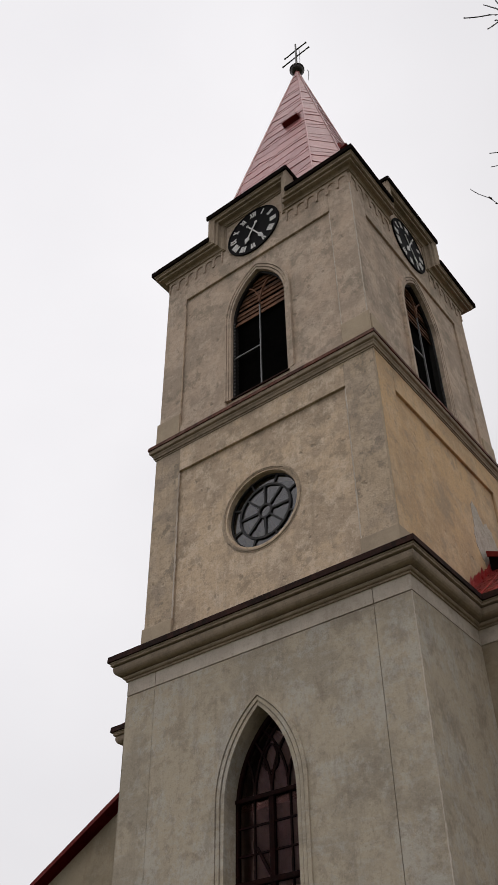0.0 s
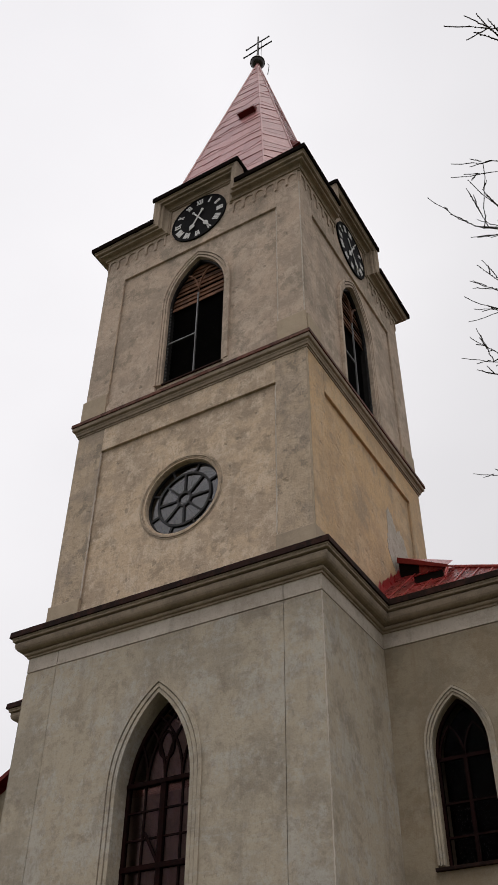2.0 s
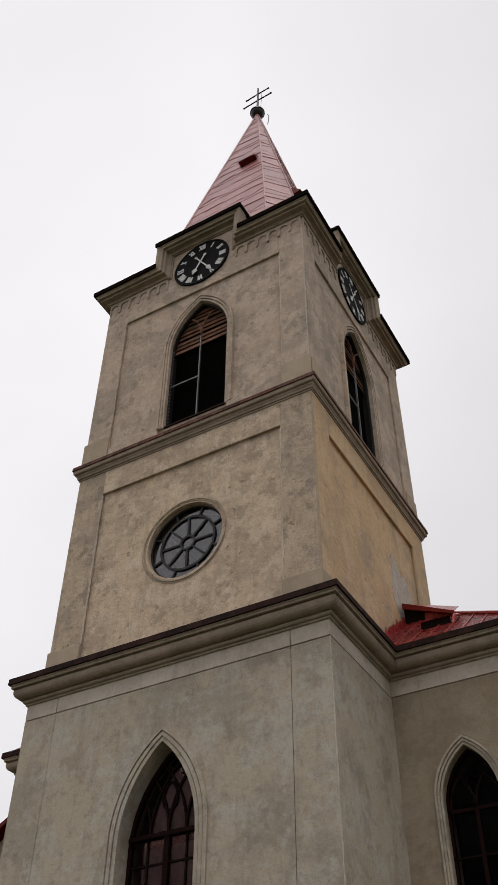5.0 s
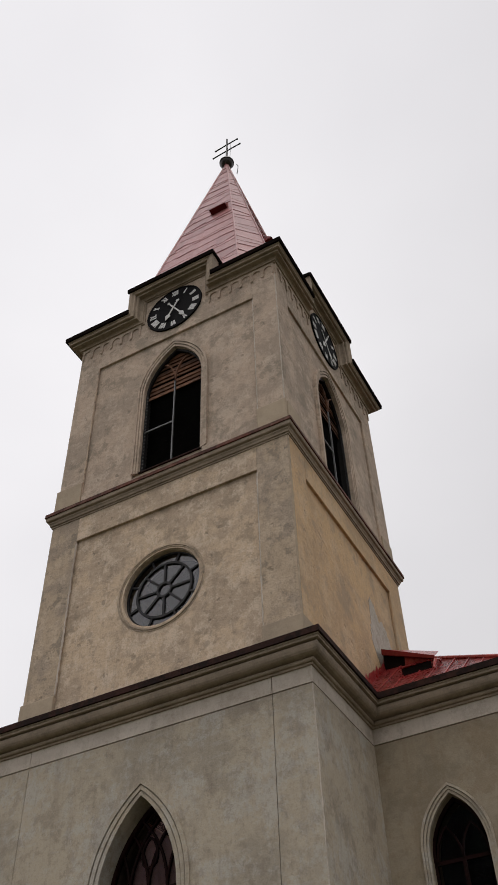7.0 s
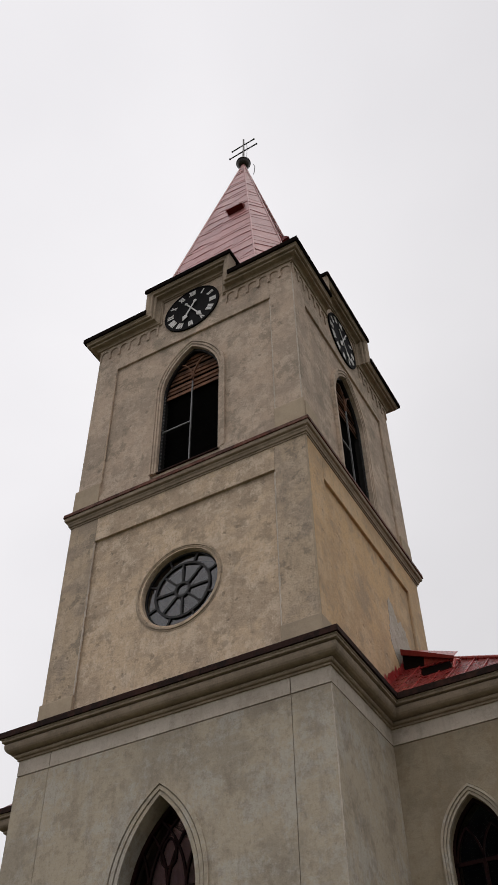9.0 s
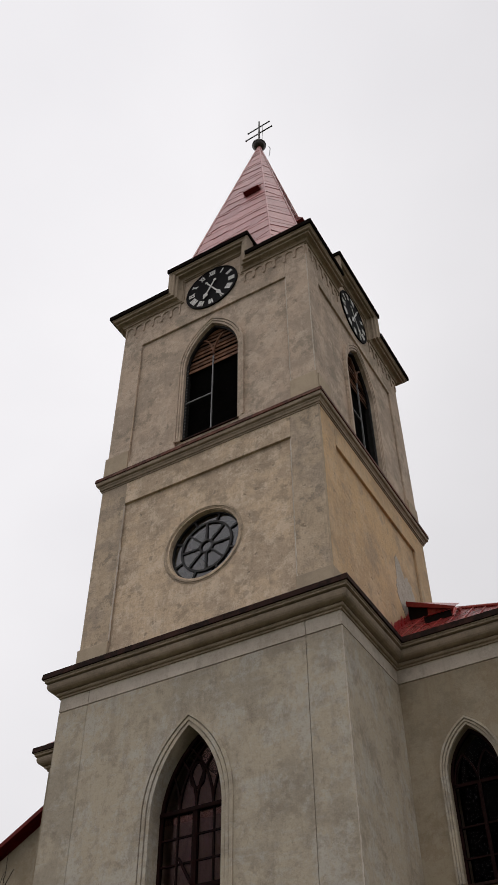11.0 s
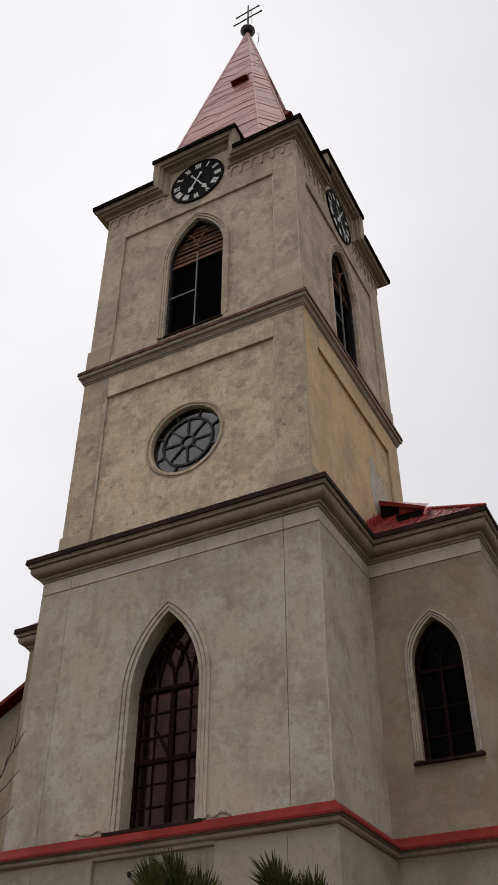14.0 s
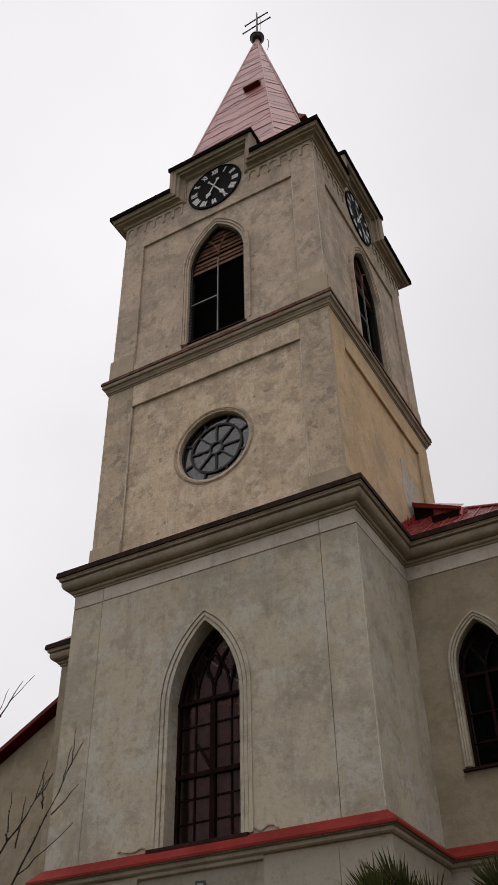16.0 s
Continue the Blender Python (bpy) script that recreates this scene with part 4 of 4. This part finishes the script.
for z, t in ((5.98, 0.06), (6.45, 0.03), (7.01, 0.03), (7.79, 0.06)):
    part("transom", turned(box(-0.51, 0.51, -ND - 0.04, -ND + 0.02, z - t / 2, z + t / 2), mv), FRAME_WOOD, nwin)
for x0 in (-0.23, 0.23):
    for f in (False, True):
        bm = bmesh.new()
        add_strip(bm, arc_points(0.23, 7.79, 8.38, x0, f), 0.03, 0.04, ND)
        part("tracery_bar", turned(bm, mv), FRAME_WOOD, nwin)
for xa, xb in ((-0.49, -0.02), (0.02, 0.49)):
    for za_, zb_ in ((5.98, 6.45), (6.45, 7.01), (7.01, 7.79)):
        part("pane", turned(sheet(rect(xa, xb, za_, zb_), ND), mv), DARK_PANE, nwin).visible_shadow = False
part("pane", turned(sheet(arch(0.49, 7.79, 7.88, 8.84), ND), mv), DARK_PANE, nwin).visible_shadow = False
part("sill", turned(box(-0.69, 0.69, BY - 0.07, BY + 0.3, 5.885, 5.94, 0.008), mv), BROWN_SHEET, nwin, "red-brown sheet-metal sill")
# added black panel behind the window, stands in for the room's darkness
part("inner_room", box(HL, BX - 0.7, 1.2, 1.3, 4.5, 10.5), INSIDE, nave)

# roof: hipped sheet-metal slopes rising behind the cornice
EX, EY, EZ, PITCH = BX + 0.31, BY - 0.31, 10.93, 0.85
run = 5.9


def roof_slope(a, b, c, d, name="roof_slope"):
    bm = bmesh.new()
    bm.faces.new([bm.verts.new(p) for p in (a, b, c, d)])
    bmesh.ops.solidify(bm, geom=bm.faces[:], thickness=0.05)
    return part(name, bm, NAVE_RED, nave, "glossy red painted sheet-metal roof")


roof_slope((-EX, EY, EZ), (EX, EY, EZ), (EX - run, EY + run, EZ + run * PITCH), (-EX + run, EY + run, EZ + run * PITCH))
roof_slope((EX, EY, EZ), (EX, 24.3, EZ), (EX - run, 24.3, EZ + run * PITCH), (EX - run, EY + run, EZ + run * PITCH))
roof_slope((-EX, 24.3, EZ), (-EX, EY, EZ), (-EX + run, EY + run, EZ + run * PITCH), (-EX + run, 24.3, EZ + run * PITCH))
up = Vector((0, 1, PITCH)).normalized()
for i in range(8):
    x = HL + 0.25 + i * 0.36
    a = Vector((x, EY, EZ + 0.015))
    ln = min((EX - x) * 1.0, 4.5) * math.sqrt(1 + PITCH ** 2)
    part("standing_seam", add_tube(bmesh.new(), [a, a + up * ln], [0.014, 0.014], 5), NAVE_RED, nave)
hip = [(EX, EY, EZ + 0.02), (EX - run, EY + run, EZ + run * PITCH + 0.02)]
part("hip_seam", add_tube(bmesh.new(), hip, [0.045, 0.045], 8), NAVE_RED, nave)

# lean-to side aisle beyond the left bay
aisle = thing("side_aisle", "plastered lean-to aisle with a red sheet-metal verge", "church aisle")
AY, AX0, AZ0, SLOPE = 1.5, -BX, 11.66, 0.568
AX1 = -15.0
AZ1 = AZ0 + SLOPE * (AX1 - AX0)
bm = bmesh.new()
front = [(AX1, AY, GZ), (AX0, AY, GZ), (AX0, AY, AZ0 - 0.2), (AX1, AY, AZ1 - 0.2)]
fv = [bm.verts.new(p) for p in front]
bv = [bm.verts.new((x, 20.0, z)) for x, y, z in front]
bm.faces.new(fv)
bm.faces.new(bv[::-1])
for i in range(4):
    j = (i + 1) % 4
    bm.faces.new((fv[i], bv[i], bv[j], fv[j]))
bmesh.ops.recalc_face_normals(bm, faces=bm.faces)
part("wall", bm, NAVE, aisle)
bm = bmesh.new()
vs = [bm.verts.new(p) for p in ((AX1 - 0.3, AY - 0.28, AZ1 - 0.17), (AX0, AY - 0.28, AZ0), (AX0, 20.2, AZ0), (AX1 - 0.3, 20.2, AZ1 - 0.17))]
bm.faces.new(vs)
bmesh.ops.solidify(bm, geom=bm.faces[:], thickness=0.05)
part("roof", bm, MAROON, aisle)
bm = bmesh.new()
q = [(AX1 - 0.3, AZ1 - 0.17), (AX0, AZ0), (AX0, AZ0 - 0.13), (AX1 - 0.3, AZ1 - 0.30)]
a = [bm.verts.new((x, AY - 0.31, z + 0.03)) for x, z in q]
b = [bm.verts.new((x, AY - 0.27, z + 0.03)) for x, z in q]
bm.faces.new(a)
bm.faces.new(b[::-1])
for i in range(4):
    j = (i + 1) % 4
    bm.faces.new((a[i], b[i], b[j], a[j]))
bmesh.ops.recalc_face_normals(bm, faces=bm.faces)
part("verge_board", bm, MAROON, aisle, "dark red sheet-metal verge")


# ---- roof dormer and vent on the bay's roof ----
def on_roof(x, y, lift=0.0):
    return Vector((x, y, EZ + (y - EY) * PITCH + lift))


dormer = group_part("roof_dormer", "small red sheet-metal dormer with a dark opening", nave)
ridge0, ridge1 = Vector((HM + 0.02, 1.0, 13.25)), Vector((4.57, 0.6, 12.44))
drop = Vector((0, 0, 0.15))
bm = bmesh.new()
v1 = [bm.verts.new(p + Vector((0, -0.03, 0))) for p in (ridge0, ridge1, ridge1 - drop * 0.5, ridge0 - drop)]
v2 = [bm.verts.new(v.co + Vector((0, 0.04, 0))) for v in v1]
bm.faces.new(v1)
bm.faces.new(v2[::-1])
for i in range(4):
    j = (i + 1) % 4
    bm.faces.new((v1[i], v2[i], v2[j], v1[j]))
bmesh.ops.recalc_face_normals(bm, faces=bm.faces)
part("fascia", bm, RED, dormer)
bm = bmesh.new()
bm.faces.new([bm.verts.new(p) for p in (ridge0, ridge1, on_roof(4.5, 1.3, 0.02), Vector((HM + 0.02, 2.1, 13.85)))])
part("cover", bm, NAVE_RED, dormer)
bm = bmesh.new()
split = ridge0.lerp(ridge1, 0.42)
foot0, foot1 = on_roof(HM + 0.02, 1.02, -0.05), on_roof(4.5, 0.62, -0.02)
back = Vector((0, 0.06, 0))
bm.faces.new([bm.verts.new(p + back) for p in (ridge0 - drop * 0.5, split - drop * 0.45, foot0.lerp(foot1, 0.42), foot0)])
part("opening", bm, DARK_SHEET, dormer)
bm = bmesh.new()
bm.faces.new([bm.verts.new(p + back) for p in (split - drop * 0.45, ridge1 - drop * 0.4, foot1, foot0.lerp(foot1, 0.42))])
part("front_panel", bm, NAVE_RED, dormer)
VX0, VX1, VY = 4.0, 4.70, -0.2
vent = group_part("roof_vent", "low red sheet-metal roof vent with a dark slot", nave)
bm = bmesh.new()
q = [on_roof(VX0, VY, 0.20), on_roof(VX1, VY, 0.20), on_roof(VX1, VY + 0.5, 0.02), on_roof(VX0, VY + 0.5, 0.02)]
bm.faces.new([bm.verts.new(p) for p in q])
bmesh.ops.solidify(bm, geom=bm.faces[:], thickness=0.035)
part("cover", bm, NAVE_RED, vent)
bm = bmesh.new()
bm.faces.new([bm.verts.new(p) for p in (on_roof(VX0 + 0.03, VY + 0.04, 0.0), on_roof(VX1 - 0.03, VY + 0.04, 0.0), on_roof(VX1 - 0.03, VY + 0.04, 0.17), on_roof(VX0 + 0.03, VY + 0.04, 0.17))])
part("slot", bm, DARK_SHEET, vent)
part("side_cheek", add_tube(bmesh.new(), [on_roof(VX1 + 0.05, VY - 0.12, 0.02), on_roof(VX1 + 0.08, VY, 0.16), on_roof(VX1 + 0.05, VY + 0.4, 0.06)], [0.03, 0.04, 0.03], 8), NAVE_RED, vent)
# torn flashing where the roof meets the tower
rng = random.Random(8)
bm = bmesh.new()
low, high = [], []
for i in range(29):
    y = -0.85 + i * 0.105
    low.append(bm.verts.new((HM + 0.03, y, on_roof(0, y).z - 0.05)))
    high.append(bm.verts.new((HM + 0.008, y, on_roof(0, y).z + 0.20 + rng.uniform(-0.07, 0.16))))
for i in range(28):
    bm.faces.new((low[i], low[i + 1], high[i + 1], high[i]))
part("flashing", bm, NAVE_RED, nave, "roughly painted red flashing")

# a grey mortar repair on the ochre side panel
rng = random.Random(21)
loop = []
for i in range(90):
    a = 2 * math.pi * i / 90
    r = 1 + 0.16 * math.sin(3 * a + 1) + 0.10 * math.sin(7 * a) + rng.uniform(-0.05, 0.05)
    loop.append((min(1.62 + 0.80 * r * math.cos(a) - 0.25 * math.sin(a), 2.38), 13.1 + 1.45 * r * math.sin(a)))
part("mortar_patch", turned(slab(loop, None, HM - MR - 0.01, HM - MR + 0.006), side(1)), REPAIR, tower, "pale grey mortar repair")

# crumbled plaster along the ledge beside the window
for x0, x1, seed in ((-1.75, -1.05, 2), (0.98, 1.52, 4)):
    rng = random.Random(seed)
    bm = bmesh.new()
    pts = [(x0 + (x1 - x0) * i / 12, 4.685 + rng.uniform(0.0, 0.045) + 0.03 * math.sin(i * 0.9)) for i in range(13)]
    add_strip(bm, pts, 0.022, 0.03, HL - 0.005)
    part("crumbled_edge", bm, MOULDING, tower, "crumbling plaster edge above the ledge")

# ---- fittings on the wall below the ledge ----
WY = -(HG - 0.07)
cctv = thing("security_camera", "yellowed white bullet security camera on the church wall", "camera", Matrix.Translation((-0.26, WY, 3.86)) @ Matrix.Diagonal((0.85, 0.85, 0.85, 1)))
aim = Matrix.Translation((-0.02, -0.20, 0.03)) @ Matrix.Rotation(radians(-8), 4, "Z") @ Matrix.Rotation(radians(20), 4, "X")
bm = bmesh.new()
bmesh.ops.create_cone(bm, segments=24, radius1=0.075, radius2=0.07, depth=0.24, cap_ends=True, matrix=aim @ Matrix.Rotation(radians(90), 4, "X"))
part("housing", bm, WHITE_PLASTIC, cctv, smooth=False)
bm = bmesh.new()
bmesh.ops.create_cone(bm, segments=24, radius1=0.06, radius2=0.06, depth=0.012, cap_ends=True, matrix=aim @ Matrix.Translation((0, -0.122, 0)) @ Matrix.Rotation(radians(90), 4, "X"))
part("lens_window", bm, BLACK_PLASTIC, cctv, "dark round lens window")
part("sun_shield", turned(add_box(bmesh.new(), -0.07, 0.07, -0.17, 0.10, 0.076, 0.084, 0.003), aim), WHITE_PLASTIC, cctv)
part("bracket", add_tube(bmesh.new(), [(0.0, 0.0, -0.05), (0.02, -0.07, -0.06), (0.0, -0.14, -0.02)], [0.032, 0.026, 0.026], 10), WHITE_PLASTIC, cctv)
bm = bmesh.new()
bmesh.ops.create_cone(bm, segments=20, radius1=0.055, radius2=0.055, depth=0.03, cap_ends=True, matrix=Matrix.Translation((0, -0.015, -0.06)) @ Matrix.Rotation(radians(90), 4, "X"))
part("wall_plate", bm, WHITE_PLASTIC, cctv)

flood = thing("floodlight", "small black floodlight on the church wall", "floodlight", Matrix.Translation((0.07, WY, 3.92)))
tilt = Matrix.Translation((0, -0.11, 0.0)) @ Matrix.Rotation(radians(20), 4, "Z") @ Matrix.Rotation(radians(-18), 4, "X")
part("housing", turned(add_box(bmesh.new(), -0.085, 0.085, -0.02, 0.03, -0.10, 0.10, 0.008), tilt), BLACK_PLASTIC, flood)
part("lens", turned(add_box(bmesh.new(), -0.05, 0.05, -0.026, -0.019, -0.045, 0.045), tilt), GREY_METAL, flood, "pale reflector behind glass")
part("bracket", add_tube(bmesh.new(), [(0.0, 0.0, 0.02), (0.0, -0.05, 0.03), (0.0, -0.09, 0.0)], [0.016] * 3, 8), BLACK_PLASTIC, flood)
part("sensor", turned(add_box(bmesh.new(), 0.085, 0.14, -0.02, 0.015, -0.05, -0.02, 0.004), tilt), BLACK_PLASTIC, flood)
socket = thing("junction_box", "round white junction box with a loose black cable", "junction box", Matrix.Translation((0.32, WY, 3.77)))
bm = bmesh.new()
bmesh.ops.create_cone(bm, segments=20, radius1=0.055, radius2=0.045, depth=0.05, cap_ends=True, matrix=Matrix.Translation((0, -0.025, 0)) @ Matrix.Rotation(radians(90), 4, "X"))
part("box", bm, WHITE_PLASTIC, socket)
part("cable", add_tube(bmesh.new(), [(-0.22, -0.03, 0.04), (-0.24, -0.03, -0.07), (-0.16, -0.03, -0.14), (-0.05, -0.03, -0.10), (0.04, -0.03, -0.10), (0.10, -0.03, -0.04), (0.06, -0.03, 0.03)], [0.009] * 7, 6), BLACK_PLASTIC, socket)


# ---- young pines close to the camera ----
def needle_tuft(parent, centre, axis, count, length, seed, width=0.0022, run=0.16):
    """Stiff needles set round the last stretch of a shoot, like a bottle brush."""
    rng = random.Random(seed)
    axis = Vector(axis).normalized()
    u = axis.orthogonal().normalized()
    v = axis.cross(u)
    bm = bmesh.new()
    for i in range(count):
        along = rng.random()
        spread = radians(16 + 78 * (1 - along) ** 0.6 + rng.uniform(-14, 14))
        ang = rng.uniform(0, 2 * math.pi)
        d = axis * math.cos(spread) + (u * math.cos(ang) + v * math.sin(ang)) * math.sin(spread)
        p = Vector(centre) + axis * (along - 1.0) * run
        ln = length * rng.uniform(0.75, 1.1)
        w = d.orthogonal().normalized() * width
        n2 = d.cross(w).normalized() * width * 0.8
        bend = axis * rng.uniform(0.05, 0.32) * ln + u * rng.uniform(-0.08, 0.08) * ln
        base = [bm.verts.new(p + o) for o in (w, -w, n2)]
        mid = [bm.verts.new(p + d * ln * 0.6 + bend * 0.35 + o * 0.85) for o in (w, -w, n2)]
        tip = bm.verts.new(p + d * ln + bend)
        for j in range(3):
            k = (j + 1) % 3
            bm.faces.new((base[j], base[k], mid[k], mid[j]))
            bm.faces.new((mid[j], mid[k], tip))
    ob = part("needles", bm, LEAF, parent, "dense long dark green needles")
    return tagged(ob, kind="stuff")


def young_pine(base, shoots, seed, length, width):
    pine = thing("young_pine", "young pine with dense long dark green needles", "pine tree", Matrix.Translation(base), group="young pines")
    b = Vector(base)
    tops = [Vector(s) - b for s in shoots]
    mean = sum(tops, Vector()) / len(tops)
    fork = Vector((mean.x * 0.6, mean.y * 0.6, mean.z * 0.72))
    part("trunk", add_tube(bmesh.new(), [(0, 0, -0.05), fork * 0.5, fork], [0.028, 0.022, 0.016], 10), STEM, pine)
    for i, t in enumerate(tops):
        axis = Vector((-0.45, -0.12, 1.0)) if i == 0 else Vector((-0.30, -0.05, 1.0))
        shoot = part("shoot", add_tube(bmesh.new(), [fork, fork.lerp(t, 0.55) + Vector((0, 0, -0.02)), t], [0.014, 0.010, 0.006], 8), STEM, pine)
        needle_tuft(shoot, t, axis, 430, length, seed + i, width, length * 1.9)
        needle_tuft(shoot, t + Vector((0.07, 0.03, -0.05)) * (length / 0.08), axis + Vector((0.6, 0.3, 0)), 260, length, seed + 50 + i, width, length * 1.6)


young_pine((8.22, -15.67, GZ), [(8.160, -15.786, 0.572), (8.155, -15.646, 0.555), (8.142, -15.839, 0.547)], 11, 0.068, 0.0024)
young_pine((8.34, -15.40, GZ), [(8.282, -15.523, 0.601), (8.334, -15.415, 0.583)], 31, 0.070, 0.0028)


# ---- bare trees ----
def twig(bm, p, q, r0, r1, rng, sag=0.04):
    """A slightly crooked twig with buds."""
    p, q = Vector(p), Vector(q)
    ln = (q - p).length
    n = 7
    pts = []
    for i in range(n):
        f = i / (n - 1)
        jig = Vector((rng.uniform(-1, 1), rng.uniform(-1, 1), rng.uniform(-1, 1))) * ln * 0.018 * (1 if 0 < i < n - 1 else 0)
        pts.append(p.lerp(q, f) + jig + Vector((0, 0, -sag * ln * 4 * f * (1 - f))))
    add_tube(bm, pts, [r0 + (r1 - r0) * i / (n - 1) for i in range(n)], 6)
    for i in range(1, n):
        for off in (0.0, 0.5):
            c = pts[i].lerp(pts[i - 1], off)
            w = r0 + (r1 - r0) * i / (n - 1)
            t = (pts[i] - pts[i - 1]).normalized()
            s = t.orthogonal().normalized() * (1 if rng.random() < 0.5 else -1)
            add_tube(bm, [c, c + (s * 0.7 + t) * w * 1.3, c + (s * 0.9 + t * 2) * w * 1.7], [w * 1.0, w * 1.35, w * 0.4], 5)


bare_tree = thing("bare_tree", "leafless tree with budding twigs beside the path", "tree", Matrix.Translation((10.78, -12.97, GZ)))
rng = random.Random(3)
b0 = Vector((10.78, -12.97, GZ))
part("trunk", add_tube(bmesh.new(), [(0, 0, -0.1), (0.03, 0.02, 1.5), (-0.02, 0.05, 3.0), (0.05, 0.02, 4.6), (0.02, 0, 6.2)], [0.15, 0.12, 0.095, 0.07, 0.03], 12), BARK, bare_tree)
TWIG_ENDS = [
    (9.256, -14.824, 3.585, 9.337, -14.720, 3.536),
    (9.337, -14.720, 3.536, 9.443, -14.659, 3.519),
    (9.367, -15.013, 3.402, 9.488, -14.957, 3.406),
    (9.352, -14.967, 3.420, 9.476, -14.924, 3.418),
    (9.358, -14.847, 3.522, 9.369, -14.717, 3.510),
    (9.371, -14.876, 3.513, 9.424, -14.707, 3.530),
    (9.423, -14.949, 3.443, 9.359, -14.726, 3.511),
    (9.323, -14.727, 3.491, 9.415, -14.681, 3.501),
    (9.313, -14.679, 3.437, 9.368, -14.604, 3.392),
    (9.285, -14.668, 3.404, 9.368, -14.595, 3.383),
    (9.255, -14.630, 3.399, 9.345, -14.547, 3.366),
    (9.245, -14.591, 3.349, 9.354, -14.557, 3.383),
    (9.189, -14.501, 3.323, 9.301, -14.430, 3.316),
    (9.224, -14.520, 3.365, 9.301, -14.433, 3.323),
    (9.250, -14.509, 3.367, 9.258, -14.456, 3.316),
]
TOP_ENDS = [(9.214, -14.465, 3.299, 9.285, -14.407, 3.287), (9.485, -15.453, 3.134, 9.588, -15.385, 3.147), (9.524, -15.411, 3.147, 9.579, -15.342, 3.178), (9.118, -14.316, 3.091, 9.205, -14.264, 3.091)]
stations = {}
for x0, y0, z0, x1, y1, z1 in TWIG_ENDS + TOP_ENDS:
    bm = bmesh.new()
    tip, root = Vector((x0, y0, z0)) - b0, Vector((x1, y1, z1)) - b0
    twig(bm, root, tip, 0.0012, 0.0009, rng)
    for n_side in range(2):
        f = rng.uniform(0.15, 0.7)
        s0 = root.lerp(tip, f)
        away = (tip - root).normalized() * rng.uniform(0.03, 0.06) + Vector((rng.uniform(-0.02, 0.02), rng.uniform(-0.02, 0.02), rng.choice((-1, 1)) * rng.uniform(0.012, 0.035)))
        twig(bm, s0, s0 + away * (1.0 if f < 0.45 else 0.5), 0.0011, 0.0008, rng, 0.0)
    part("twig", bm, BARK, bare_tree)
    stations.setdefault(round(z1 * 3 + y1 * 2), []).append(root)
for key, roots in stations.items():
    c = sum(roots, Vector()) / len(roots)
    out = c + (Vector((0.35, -0.05, -0.05)))
    start = Vector((0, 0, max(2.2, c.z - 0.9)))
    bm = bmesh.new()
    add_tube(bm, [start, start.lerp(out, 0.5) + Vector((0, 0, 0.12)), out], [0.03, 0.016, 0.005], 8)
    for r in roots:
        twig(bm, out, r, 0.0030, 0.0015, rng, 0.0)
    part("limb", bm, BARK, bare_tree)

shrub = thing("bare_sapling", "small leafless sapling with upright twigs in front of the church", "tree", Matrix.Translation((2.66, -11.33, GZ)))
rng = random.Random(9)
b0 = Vector((2.66, -11.33, GZ))
part("trunk", add_tube(bmesh.new(), [(0, 0, -0.1), (0.05, 0.0, 0.9), (0.12, -0.02, 1.7)], [0.05, 0.042, 0.034], 10), BARK, shrub)
fork = Vector((0.12, -0.02, 1.7))
UPRIGHTS = [((3.169, -11.389, 2.038), (4.052, -11.732, 2.943)), ((3.180, -11.582, 2.249), (3.762, -11.720, 2.753)), ((3.279, -12.122, 2.901), (3.783, -12.240, 3.339))]
OFFSHOOTS = [((3.645, -11.546, 2.495), (3.916, -11.567, 2.684)), ((3.247, -11.418, 2.114), (3.770, -11.421, 2.436)), ((3.597, -11.603, 2.534), (3.704, -11.758, 2.753)),
        ((3.258, -11.602, 2.315), (3.423, -11.795, 2.631)), ((3.306, -11.544, 2.286), (3.510, -11.718, 2.611))]
for p, q in UPRIGHTS:
    bm = bmesh.new()
    p, q = Vector(p) - b0, Vector(q) - b0
    add_tube(bm, [fork, fork.lerp(p, 0.5) + Vector((-0.05, 0, 0.05)), p], [0.024, 0.016, 0.009], 8)
    twig(bm, p, q, 0.009, 0.003, rng, 0.01)
    for i in range(2):
        f = rng.uniform(0.2, 0.85)
        s = p.lerp(q, f)
        twig(bm, s, s + (q - p).normalized() * 0.22 + Vector((rng.uniform(-0.16, 0.1), rng.uniform(-0.1, 0.1), rng.uniform(0.02, 0.16))), 0.004, 0.002, rng, 0.0)
    part("limb", bm, BARK, shrub)
for p, q in OFFSHOOTS:
    bm = bmesh.new()
    twig(bm, Vector(p) - b0, Vector(q) - b0, 0.006, 0.0025, rng, 0.02)
    part("twig", bm, BARK, shrub)
